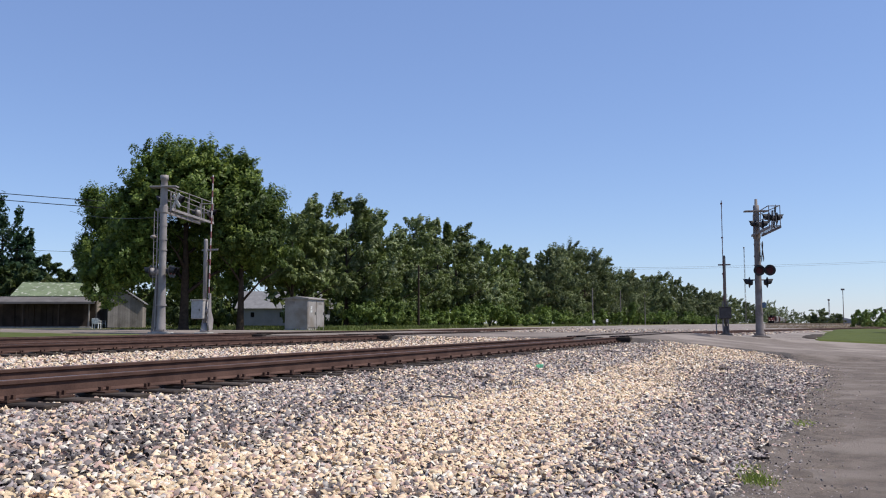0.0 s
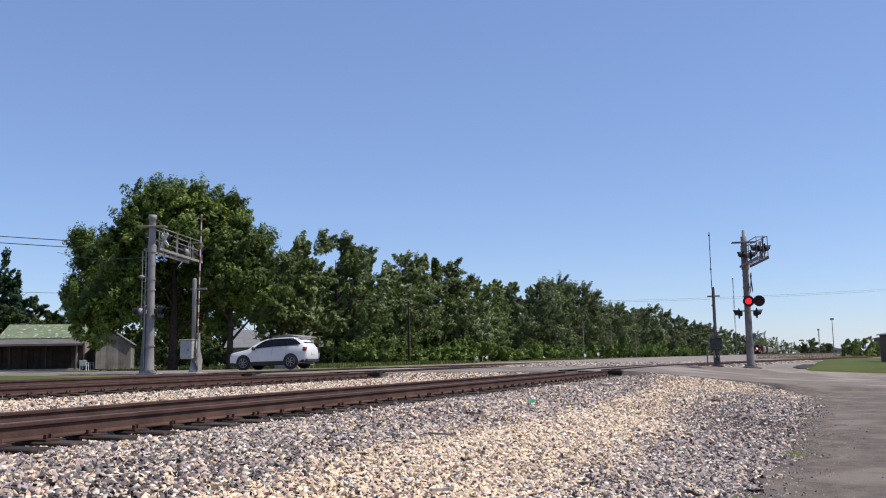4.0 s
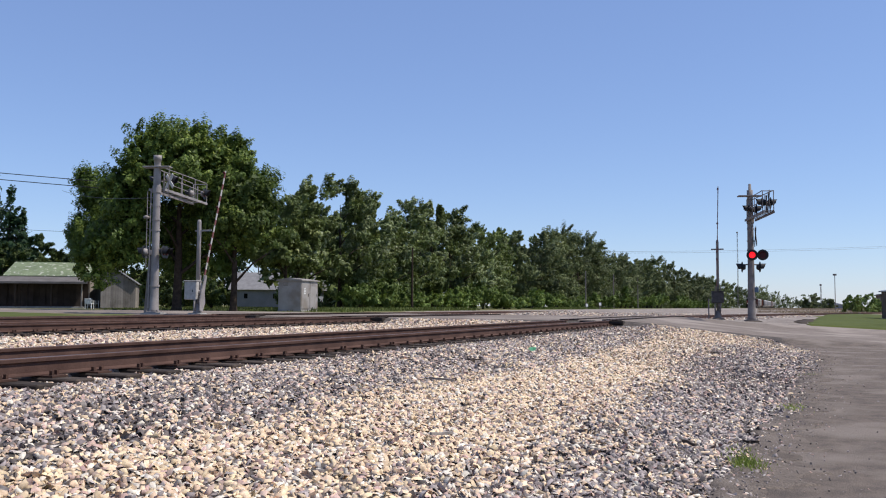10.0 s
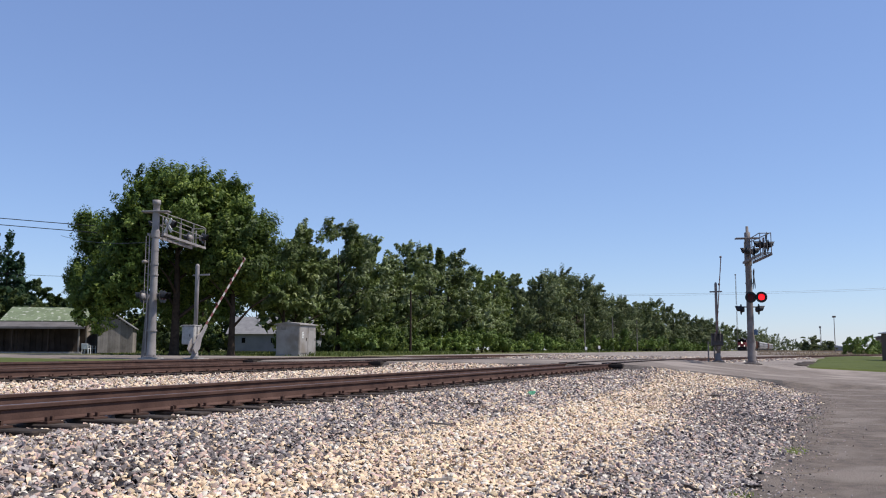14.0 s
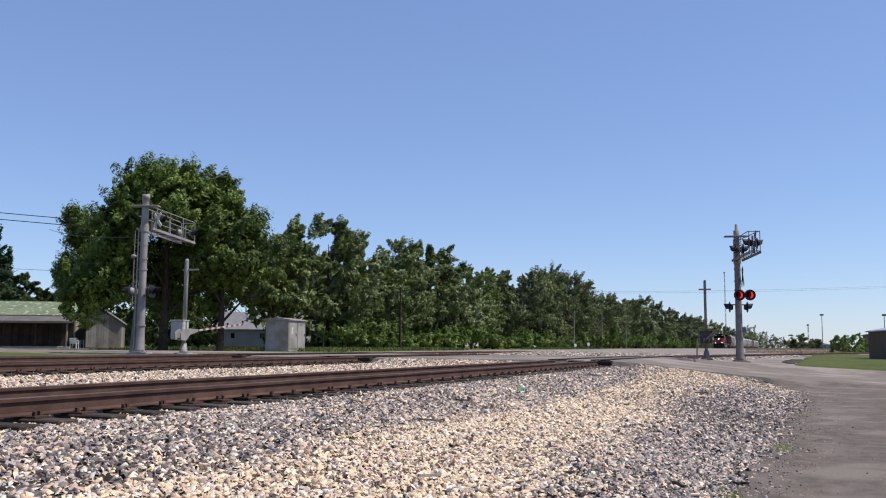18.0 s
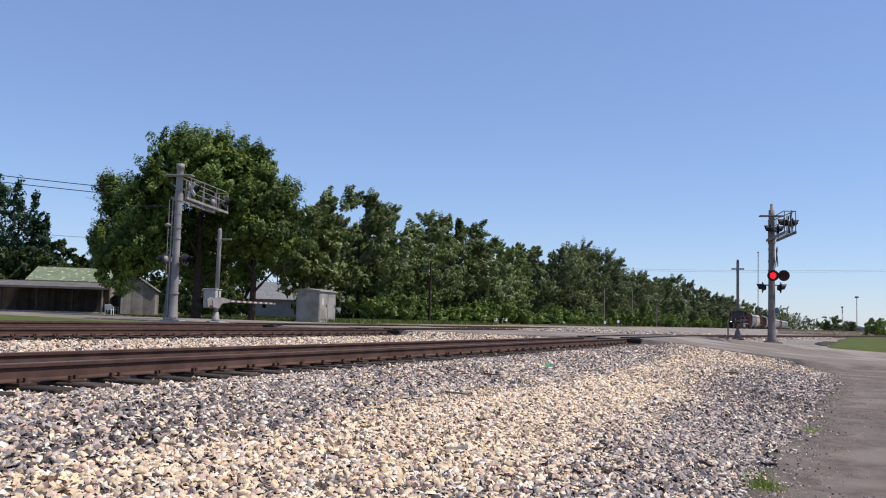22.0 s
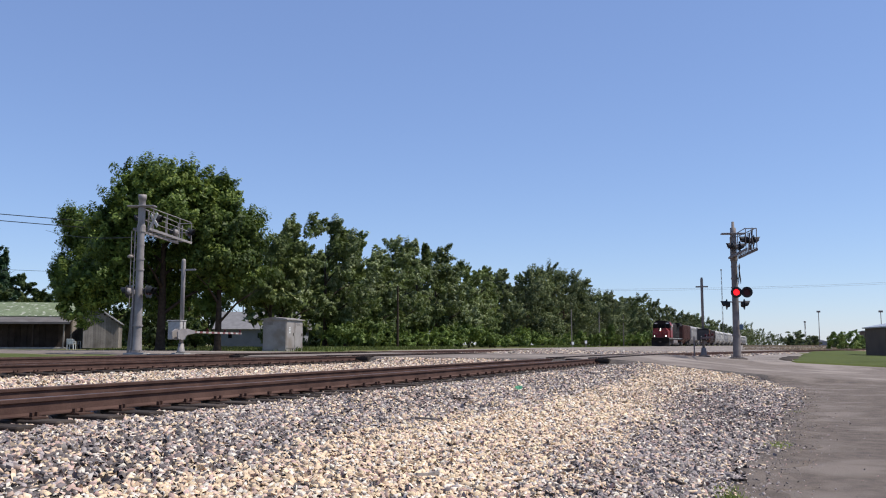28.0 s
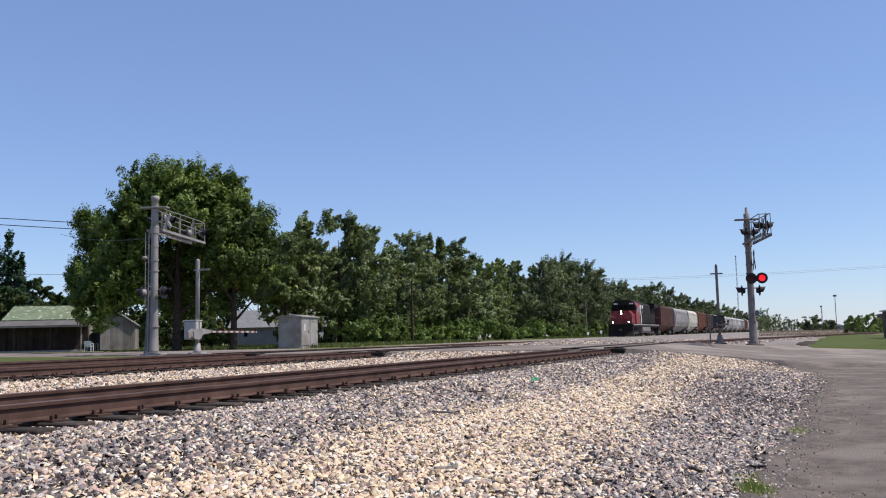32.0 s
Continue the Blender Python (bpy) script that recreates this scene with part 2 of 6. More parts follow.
def lathe(profile, seg=16, m=None, bm=None):
    """Turns (radius, z) pairs round z."""
    b = bm or bmesh.new()
    rings = []
    for r, z in profile:
        rings.append([b.verts.new((m or Matrix()) @ Vector((r * math.cos(2 * math.pi * i / seg), r * math.sin(2 * math.pi * i / seg), z))) for i in range(seg)])
    for p, q in zip(rings, rings[1:]):
        for i in range(seg):
            b.faces.new((p[i], p[(i + 1) % seg], q[(i + 1) % seg], q[i]))
    for r in (rings[0][::-1], rings[-1]):
        b.faces.new(r)
    return b


def prism(outline, y0, y1, bm=None, m=None):
    """Pushes an (x, z) outline from y0 to y1."""
    b = bm or bmesh.new()
    m = m or Matrix()
    p = [b.verts.new(m @ Vector((x, y0, z))) for x, z in outline]
    q = [b.verts.new(m @ Vector((x, y1, z))) for x, z in outline]
    k = len(outline)
    b.faces.new(p)
    b.faces.new(q[::-1])
    for i in range(k):
        b.faces.new((p[(i + 1) % k], p[i], q[i], q[(i + 1) % k]))
    bmesh.ops.recalc_face_normals(b, faces=b.faces)
    return b


def mesh_np(name, verts, faces, materials, index=None, parent=None, smooth=False):
    """A mesh from arrays of corners and of faces with the same number of corners."""
    me = bpy.data.meshes.new(name)
    v, f = np.asarray(verts, np.float32), np.asarray(faces, np.int32)
    k = f.shape[1]
    me.vertices.add(len(v))
    me.vertices.foreach_set("co", v.ravel())
    me.loops.add(f.size)
    me.loops.foreach_set("vertex_index", f.ravel())
    me.polygons.add(len(f))
    me.polygons.foreach_set("loop_start", np.arange(0, f.size, k, dtype=np.int32))
    for mm in materials:
        me.materials.append(mm)
    if index is not None:
        me.polygons.foreach_set("material_index", np.asarray(index, np.int32))
    if smooth:
        me.polygons.foreach_set("use_smooth", np.ones(len(f), bool))
    me.update(calc_edges=True)
    me.validate()
    ob = new(name, me)
    if parent:
        ob.parent = parent
    return ob


# ---- ground ----
ROAD0, ROAD1 = 30.0, 44.3        # the road crosses the tracks between these y, at x = -14
A_N, B_N, C_N = 6.98, 15.75, 21.0  # track centres, metres to the left of the camera's line


def smooth(a, b, v):
    t = np.clip((v - a) / (b - a), 0, 1)
    return t * t * (3 - 2 * t)


def skew(x):
    """The road lies a little aslant."""
    return 0.08 * (np.clip(np.asarray(x, float), -40, 30) + 14)


def a_shift(y):
    """How far track A has bent to the right at y."""
    return np.interp(y, [36, 44, 50, 60, 70, 78, 93, 120, 160, 260], [0, 0.35, 1.2, 2.9, 4.9, 6.8, 10.2, 17.2, 29, 62])


def gz(x, y):
    """Height of the ground."""
    n = -np.asarray(x, float)
    y = np.asarray(y, float)
    road = np.interp(n, [-14, -6, -3, 1, 3.5, 5.6, 15, 22, 30, 60, 150], [-0.05, 0.0, 0.06, 0.28, 0.53, 0.745, 0.762, 0.80, 0.84, 0.93, 0.95])
    near = np.interp(n, [-40, -8, 0.2, 1.0, 4.6, 5.4, 8.6, 10.5, 13.0, 14.2, 22.6, 24, 30, 60], [0.2, 0, 0, 0.08, 0.53, 0.54, 0.54, 0.54, 0.54, 0.55, 0.59, 0.72, 0.86, 0.95])
    m = n + a_shift(y)
    far = np.interp(m, [-150, -20, -6, 0, 4, 5.4, 8.6, 14, 19, 22.6, 27, 60], [0.8, 0.5, 0.42, 0.46, 0.55, 0.61, 0.62, 0.60, 0.65, 0.66, 0.85, 0.95])
    far = far + (0.88 - far) * smooth(120, 420, y)
    v = y - skew(x)
    rim = np.interp(n, [-40, -14, -4.3, 0, 2.4, 5.6], [0.0, 0.05, 0.22, 0.42, 0.52, 0.745])
    road = road + np.maximum(0, rim - road) * smooth(ROAD1 - 2.6, ROAD1, v)
    w0, w1 = smooth(ROAD0 - 0.1 - np.interp(n, [4.4, 5.3, 8.4, 8.9, 13.7, 14.2], [2.0, 0.3, 0.3, 2.4, 2.4, 0.3]), ROAD0 - 0.05, v), smooth(ROAD1 + 0.1, ROAD1 + 3.0, v)
    z = near * (1 - w0) + road * w0
    return z * (1 - w1) + far * w1


def drape(name, rows, material, lift, rough=0.0, label="", category="", kind="structure", skirt=True):
    """A sheet over rows of (x, y) points, laid on the ground; its rim is turned down into the ground."""
    rows = np.asarray(rows, float)
    r, c, _ = rows.shape
    rs = np.random.RandomState(5)
    z = gz(rows[..., 0], rows[..., 1]) + lift + rs.uniform(-rough, rough, (r, c))
    if skirt:
        z[0] -= lift + 0.05
        z[-1] -= lift + 0.05
        z[:, 0] -= lift + 0.05
        z[:, -1] -= lift + 0.05
    v = np.dstack([rows, z]).reshape(-1, 3)
    i = np.arange(r * c).reshape(r, c)
    f = np.stack([i[:-1, :-1], i[:-1, 1:], i[1:, 1:], i[1:, :-1]], -1).reshape(-1, 4)
    ob = mesh_np(name, v, f, [material], smooth=True)
    return tagged(ob, label, category, "", kind)


def grid(xs, ys):
    return [[(x, y) for x in xs] for y in ys]


def steps(*runs):
    out = []
    for a, b, d in runs:
        out += list(np.arange(a, b, d))
    return out + [runs[-1][1]]


def wig(v, k, a):
    """A small uneven shift along an edge."""
    return a * (np.sin(v * 1.7 + k) + 0.6 * np.sin(v * 4.3 + 2 * k) + 0.4 * np.sin(v * 11.1 + 3 * k))


GX = steps((-2500, -300, 400), (-300, -80, 20), (-80, -30, 4), (-30, 14, 0.6), (14, 80, 4), (80, 300, 20), (300, 2700, 400))
GY = steps((-200, -20, 20), (-20, 26, 0.8), (26, 34, 0.2), (34, 52, 0.8), (52, 130, 3), (130, 460, 30), (460, 4200, 400))
sheet = drape("ground", grid(GX, GY), M["soil"], 0.0, label="flat ground with rough grass and bare soil", category="ground", skirt=False)
for p in sheet.data.vertices:              # sunk below the gravel and the asphalt
    if -25.2 < p.co.x < 12 and -14 < p.co.y < ROAD0 + 3:
        p.co.z -= 0.07

# gravel beside the near track and between the tracks, one bed on each side of the road
edge = lambda y: -np.interp(y, [-15, 7, 8.5, 12.3, 14.4, 23, 26.4, 28.6, 30.3], [0.6, 0.36, 0.29, 0.12, 0.05, -0.22, -0.16, 0.25, 0.8]) + wig(y, 1, 0.05)
YS = steps((-14, 0, 0.8), (0, ROAD0, 0.2))
drape("ballast_bed", [[(x0 + (edge(y) + 0.5 - x0) * k / 80, y + float(skew(x0 + (edge(y) + 0.5 - x0) * k / 80)) * max(0, y - 20) / 10) for k in range(81)] for y in YS for x0 in (-25.5,)], M["gravel_bed"], 0.012, 0.008,
      "bed of track gravel, dark for the shade between stones", "gravel", skirt=False)
drape("ballast_bed_far", [[(-25 + wig(y, 2, 0.4) + (25 + max(-4.6 + a_shift(y), 1.2)) * k / 30, y) for k in range(31)] for y in steps((ROAD1 - 1.0, 70, 1.0), (70, 160, 5), (160, 700, 45))],
      M["gravel_far"], 0.03, 0.012, "wide bed of pale gravel beyond the road", "gravel")

# asphalt: the road over the crossing and the lot that runs along the gravel
lot = [[(edge(y) - 0.02 + (14 - edge(y)) * (k / 24) ** 1.5, y) for k in range(25)] for y in steps((-16, 30, 0.5), (30, 31.2, 0.3))]
drape("asphalt_lot", lot, M["asphalt_dark"], 0.03, 0.0, "worn grey asphalt lot with pale patches", "pavement")
drape("dirt_verge", [[(edge(y) - 0.25 + (0.62 + wig(y * 2.3, 6, 0.12) + wig(y * 7.1, 2, 0.05)) * k / 6, y) for k in range(7)] for y in steps((-15, 2, 0.5), (2, 29.5, 0.1))], M["dirt"], 0.038, 0.004, "strip of brown dirt between gravel and asphalt", "dirt")
RX = steps((-160, -40, 6), (-40, 16, 0.4), (16, 160, 6))
road_rows = [[(x, ROAD0 + (ROAD1 - ROAD0) * k / 20 + float(skew(x)) + (wig(x * 0.6, 4, 0.10) if k == 0 else wig(x * 0.6, 7, 0.12) if k == 20 else 0)) for x in RX] for k in range(21)]
drape("road", road_rows, M["asphalt"], 0.035, 0.0, "worn grey asphalt road over the tracks", "road")
drape("grass_verge", grid(steps((-33, -23.9, 0.7)), steps((8, 27.6, 0.8))), M["lawn"], 0.034, 0.02, "rough green verge beside the main track", "verge")
drape("gravel_drive", grid(steps((-130, -40, 5), (-40, -32.6, 1.2)), steps((8, 27.5, 1.6))), M["gravel_far"], 0.03, 0.01, "grey gravel drive beside the tracks", "drive")
drape("lawn", [[(0.05 + wig(y, 3, 0.1) + max(0, y - 47) * 0.046 + k, y) for k in (0, 0.1, 0.3, 0.6, 1.1, 1.7, 2.4, 3.2, 4.2, 5.4, 7, 9, 11.5, 15, 20, 27, 36, 48)] for y in steps((ROAD1 + 1.2, ROAD1 + 2.0, 0.2), (ROAD1 + 2.0, 64, 0.8), (64, 98, 3))], M["lawn"], 0.065, 0.015,
      "mown green lawn beside the road", "lawn")
drape("dirt_patch", [[(-0.08 + (k / 3 - 1) * 0.42 * math.sqrt(max(0.0, 1 - ((y - 51) / 5.3) ** 2)) + wig(y, 5, 0.16) + 0.04 * (y - 47), y) for k in range(7)] for y in steps((46.2, 56.8, 0.4))], M["dark_soil"], 0.09, 0.0, "patch of dark dirt beside the lawn", "dirt")
drape("dry_field", [[(-0.046 * y + k * 6, y) for k in range(30)] for y in steps((88, 160, 4), (160, 700, 45))], M["dry"], 0.03, 0.03,
      "field of dry tan grass", "field")

# ---- tracks ----
RAIL = [(-0.066, 0), (0.066, 0), (0.066, 0.010), (0.012, 0.027), (0.0085, 0.108), (0.031, 0.120), (0.034, 0.148), (0.026, 0.155),
        (-0.026, 0.155), (-0.034, 0.148), (-0.031, 0.120), (-0.0085, 0.108), (-0.012, 0.027), (-0.066, 0.010)]
RAIL_H = 0.155


def rail_mesh(name, pts, parent, label):
    """A rail swept along (x, y, z) points at the foot of the rail."""
    bm = bmesh.new()
    rings = []
    for i, p in enumerate(pts):
        a, b = pts[max(0, i - 1)], pts[min(len(pts) - 1, i + 1)]
        d = (Vector(b) - Vector(a)).normalized()
        side = Vector((d.y, -d.x, 0))
        rings.append([bm.verts.new(Vector(p) + side * u + Vector((0, 0, w))) for u, w in RAIL])
    k = len(RAIL)
    for p, q in zip(rings, rings[1:]):
        for i in range(k):
            f = bm.faces.new((p[i], p[(i + 1) % k], q[(i + 1) % k], q[i]))
            f.material_index = 1 if i == 7 else 0
    bm.faces.new(rings[0][::-1])
    bm.faces.new(rings[-1])
    bmesh.ops.recalc_face_normals(bm, faces=bm.faces)
    return part(name, bm, [M["rail"], M["rail_top"]], parent, label)


def box_mesh(name, sx, sy, sz, material, bevel=0.0):
    bm = box(-sx / 2, sx / 2, -sy / 2, sy / 2, -sz, 0, bevel)
    me = bpy.data.meshes.new(name)
    bm.to_mesh(me)
    bm.free()
    me.materials.append(material)
    return me


tie_me = box_mesh("tie", 2.6, 0.225, 0.17, M["tie"], 0.012)
bm = box(-0.19, 0.19, -0.09, 0.09, 0, 0.016)
for sx, sy in ((-0.095, -0.05), (-0.095, 0.05), (0.095, 0.05), (0.14, -0.05)):
    box(sx - 0.016, sx + 0.016, sy - 0.012, sy + 0.012, 0.012, 0.055, bm=bm)
plate_me = bpy.data.meshes.new("tie_plate")
bm.to_mesh(plate_me)
bm.free()
plate_me.materials.append(M["spike"])
NEAR_TIES = []
GAUGE = 0.755   # half the distance between the rail centres


def track(name, n, top, runs, label, plates=(), bend=None):
    """A track in runs of y. Rail tops at the given height; ties and tie plates are pieces."""
    t = tagged(new(name), label, "railroad track", "railroad tracks", "structure")
    foot = top - RAIL_H
    rs = random.Random(3)
    for y0, y1, dy, ties in runs:
        ys = steps((y0, y1, dy)) if bend else [y0, y1]
        for side in (-GAUGE, GAUGE):
            rail_mesh("rail", [(-n + side + (float(bend(y)) if bend else 0), y, foot) for y in ys], t, "rusty steel rail")
        if ties:
            y = y0 + 0.2
            while y < min(y1 - 0.15, ties):
                if bend and y < ROAD0 + 1:
                    NEAR_TIES.append(y)
                ob = new("tie", tie_me)
                ob.parent = t
                bx = float(bend(y)) if bend else 0
                turn = -math.atan(float(bend(y + 0.5) - bend(y - 0.5))) if bend else 0
                ob.matrix_basis = Matrix.Translation((-n + bx + rs.uniform(-0.05, 0.05), y, foot - 0.016 + rs.uniform(-0.012, 0.0))) @ Matrix.Rotation(turn + rs.uniform(-0.02, 0.02), 4, "Z")
                for side in plates:
                    if y < ROAD0 + 1:
                        pl = new("tie_plate", plate_me)
                        pl.parent = t
                        pl.matrix_basis = Matrix.Translation((-n + side, y, foot - 0.016)) @ (Matrix.Rotation(math.pi, 4, "Z") if rs.random() < 0.5 else Matrix())
                y += 0.535 + rs.uniform(-0.03, 0.03)
    return t


track("railroad_track", A_N, 0.78, [(-13, 30.5, 1, 31), (44.8, 270, 2.0, 90)], "railroad track with rusty rails on timber ties in gravel", (-GAUGE, GAUGE), a_shift)
track("railroad_track", B_N, 0.825, [(-13, 29.8, 50, 31)], "railroad track with rusty rails in tan gravel", (GAUGE,))
track("railroad_track", C_N, 0.86, [(-13, 29.4, 50, 31), (43.7, 900, 1000, 120)], "main railroad track with worn rails that the train runs on")


def crossing(n, top, bend=None):
    """Rails through the road, with rubber strips and timber ends beside them."""
    t = tagged(new("crossing_panel"), "black rubber crossing strips and rails set in the road", "crossing", "crossing panels", "structure")
    y0, y1 = ROAD0 + float(skew(-n)), ROAD1 + float(skew(-n))
    for side in (-GAUGE, GAUGE):
        ys = steps((y0, y1, 2.0))
        pts = [(-n + side + (float(bend(y)) if bend else 0), y, top - RAIL_H + 0.012) for y in ys]
        rail_mesh("rail", pts, t, "worn rail flush with the road")
        for off in (-0.17, 0.17):
            bm = bmesh.new()
            for p, q in zip(pts, pts[1:]):
                bar((p[0] + off, p[1], top - 0.03), (q[0] + off, q[1], top - 0.03), 0.2, 0.07, bm)
            part("rubber_strip", bm, M["rubber"], t)
    for side in (-1.0, 0.0, 1.0):
        bm = box(-n + side * 1.0 - 0.26, -n + side * 1.0 + 0.26, y0 - 0.26, y0 + 0.02, top - 0.16, top - 0.03, 0.015)
        part("timber_end", bm, M["tie"], t, "dark timber at the end of the crossing")
    return t


crossing(A_N, 0.80, a_shift)
crossing(B_N, 0.83)
crossing(C_N, 0.866)


# ---- trees ----
def leaf_cloud(rs, blobs, count, size, droop=0.2, loose=0.5, fill=0.12):
    """Leaf clumps in tufts spread over the skins of ellipsoids (x, y, z, rx, ry, rz): corners and faces."""
    bl = np.array(blobs, float)
    area = bl[:, 3] * bl[:, 4] + bl[:, 4] * bl[:, 5] + bl[:, 3] * bl[:, 5]
    n_t = max(14, count // 190)                       # tufts, each a twig's end
    pk = rs.choice(len(bl), n_t, p=area / area.sum())
    d = rs.normal(size=(n_t, 3)) + np.array([0, 0, 0.55])
    d /= np.linalg.norm(d, axis=1)[:, None]
    B = bl[pk]
    mean = np.sqrt(area.mean() / 3)
    tc = B[:, :3] + d * B[:, 3:] * rs.uniform(0.72, 1.06, n_t)[:, None]
    tr = np.clip(mean * rs.uniform(0.16, 0.46, n_t), size * 1.3, size * 6)
    tax = d * 0.8 + np.array([0.45, 0.1, 0.5]) + rs.normal(0, 0.4, (n_t, 3))
    tax /= np.linalg.norm(tax, axis=1)[:, None]
    n_in = int(count * fill)                          # leaves deep inside
    k = rs.randint(0, n_t, count - n_in)
    e = rs.normal(size=(count - n_in, 3))
    e *= (rs.uniform(0.2, 1, count - n_in) ** 0.5 / np.linalg.norm(e, axis=1))[:, None]
    along = (e * tax[k]).sum(1)[:, None] * tax[k]
    c = tc[k] + (e * 0.62 + along * 1.15) * tr[k][:, None]
    kin = rs.choice(len(bl), n_in, p=area / area.sum())
    g = rs.normal(size=(n_in, 3))
    g *= (rs.uniform(0.3, 0.8, n_in) / np.linalg.norm(g, axis=1))[:, None]
    c = np.concatenate([c, bl[kin, :3] + g * bl[kin, 3:]])
    out = np.concatenate([d[k] * 0.85 + e * 0.55, g])
    nrm = out + rs.normal(0, loose, (count, 3)) + np.array([0, 0, 0.45])
    nrm /= np.linalg.norm(nrm, axis=1)[:, None]
    t = np.cross(nrm, rs.normal(size=(count, 3)))
    t /= np.linalg.norm(t, axis=1)[:, None]
    t[:, 2] -= droop
    b2 = np.cross(nrm, t)
    s = size * rs.uniform(0.55, 1.45, count)
    s[count - n_in:] *= 1.6
    s = s[:, None]
    v = np.stack([c - t * s * 0.75 - b2 * s * 0.2, c + b2 * s * 0.5, c + t * s * 0.75 - b2 * s * 0.2], 1).reshape(-1, 3)
    f = np.arange(count * 3).reshape(-1, 3)
    return v, f


def trunk_mesh(rs, h, r, lean, limbs, reach, z_first):
    """A bent, tapered trunk with forked limbs."""
    bm = bmesh.new()
    pts = [Vector((lean[0] * t * t + 0.05 * h * 0.1 * math.sin(5 * t), lean[1] * t * t, h * t)) for t in (0, 0.03, 0.12, 0.3, 0.5, 0.72, 1)]
    rad = [r * 1.5, r * 1.15, r, r * 0.85, r * 0.62, r * 0.4, r * 0.12]
    for i in range(6):
        rod(pts[i], pts[i + 1], rad[i], rad[i + 1], 9, bm, caps=False)
    for k in range(limbs):
        t = z_first + (0.85 - z_first) * k / max(1, limbs - 1)
        base = Vector((lean[0] * t * t, lean[1] * t * t, h * t))
        a = k * 2.4 + rs.uniform(-0.4, 0.4)
        ln = reach * (1.05 - 0.6 * t) * rs.uniform(0.8, 1.15)
        m = base + Vector((math.cos(a) * ln * 0.5, math.sin(a) * ln * 0.5, ln * 0.38))
        e = base + Vector((math.cos(a) * ln, math.sin(a) * ln, ln * 0.62))
        r0 = r * (0.55 - 0.35 * t)
        rod(base, m, r0, r0 * 0.6, 6, bm, caps=False)
        rod(m, e, r0 * 0.6, r0 * 0.15, 6, bm, caps=False)
        e2 = m + Vector((math.cos(a + 0.8) * ln * 0.45, math.sin(a + 0.8) * ln * 0.45, ln * 0.3))
        rod(m, e2, r0 * 0.4, r0 * 0.1, 5, bm, caps=False)
    return bm


def tree(name, x, y, h, spread, material, seed, label, category="tree", leaves=5000, size=0.34, low=0.12, group="", blobs=None, lean=(0, 0), trunk_r=None, n_blobs=11, turn=0.0):
    """A tree: trunk with limbs, and a crown of leaf clumps on many lobes."""
    rs = np.random.RandomState(seed)
    t = thing(name, pose(x, y, float(gz(x, y)) - 0.05, 0, 0, turn), label, category, group)
    part("trunk", trunk_mesh(rs, h * 0.82, trunk_r or h * 0.018, lean, 9, spread * 0.9, 0.22), M["bark"], t, smooth=True)
    if blobs is None:
        blobs = []
        for k in range(n_blobs):
            f = (k + 0.5) / n_blobs
            z = h * (low + 0.1 + (0.86 - low) * f)
            ring = spread * (1.0 - 0.75 * max(0, f - 0.35) / 0.65) * (0.55 + 0.45 * min(1, f / 0.3)) * 0.62
            a = k * 2.4 + rs.uniform(-0.5, 0.5)
            s = spread * rs.uniform(0.26, 0.42) * (1.1 - 0.45 * f)
            blobs.append((math.cos(a) * ring + lean[0] * f, math.sin(a) * ring + lean[1] * f, z, s, s, s * rs.uniform(0.7, 1.0)))
        blobs.append((lean[0], lean[1], h * 0.90, spread * 0.3, spread * 0.3, h * 0.1))
    v, f = leaf_cloud(rs, blobs, leaves, size)
    crown = mesh_np("crown", v, f, [material], parent=t)
    return t, crown


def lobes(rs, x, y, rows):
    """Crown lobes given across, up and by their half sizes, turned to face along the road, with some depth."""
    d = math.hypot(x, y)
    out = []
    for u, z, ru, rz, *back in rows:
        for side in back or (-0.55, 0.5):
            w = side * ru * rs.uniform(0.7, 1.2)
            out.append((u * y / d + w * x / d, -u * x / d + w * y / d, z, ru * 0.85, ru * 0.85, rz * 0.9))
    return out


SWAY = []
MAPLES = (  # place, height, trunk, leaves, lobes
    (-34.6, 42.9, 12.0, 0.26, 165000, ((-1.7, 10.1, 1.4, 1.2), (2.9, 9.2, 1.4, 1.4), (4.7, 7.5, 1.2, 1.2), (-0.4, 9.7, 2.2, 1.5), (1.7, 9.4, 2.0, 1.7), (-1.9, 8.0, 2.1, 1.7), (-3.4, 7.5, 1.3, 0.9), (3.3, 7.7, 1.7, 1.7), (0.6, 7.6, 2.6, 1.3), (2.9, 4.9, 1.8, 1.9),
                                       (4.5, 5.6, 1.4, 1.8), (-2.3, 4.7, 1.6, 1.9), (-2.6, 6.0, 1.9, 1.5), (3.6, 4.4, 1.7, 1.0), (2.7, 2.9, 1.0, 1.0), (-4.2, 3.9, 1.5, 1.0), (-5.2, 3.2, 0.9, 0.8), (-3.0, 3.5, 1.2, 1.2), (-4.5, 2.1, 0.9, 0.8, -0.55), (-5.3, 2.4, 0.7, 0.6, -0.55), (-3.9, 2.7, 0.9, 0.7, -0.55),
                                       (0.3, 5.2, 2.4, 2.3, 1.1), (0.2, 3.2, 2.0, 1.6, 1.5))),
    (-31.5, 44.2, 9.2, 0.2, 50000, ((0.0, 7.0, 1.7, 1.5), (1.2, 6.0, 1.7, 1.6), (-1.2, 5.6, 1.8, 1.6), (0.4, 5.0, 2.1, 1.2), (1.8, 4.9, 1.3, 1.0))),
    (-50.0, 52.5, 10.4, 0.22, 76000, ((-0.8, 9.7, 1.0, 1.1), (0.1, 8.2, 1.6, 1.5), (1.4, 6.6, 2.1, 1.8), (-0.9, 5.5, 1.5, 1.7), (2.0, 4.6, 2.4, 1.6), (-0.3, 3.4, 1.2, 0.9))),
)
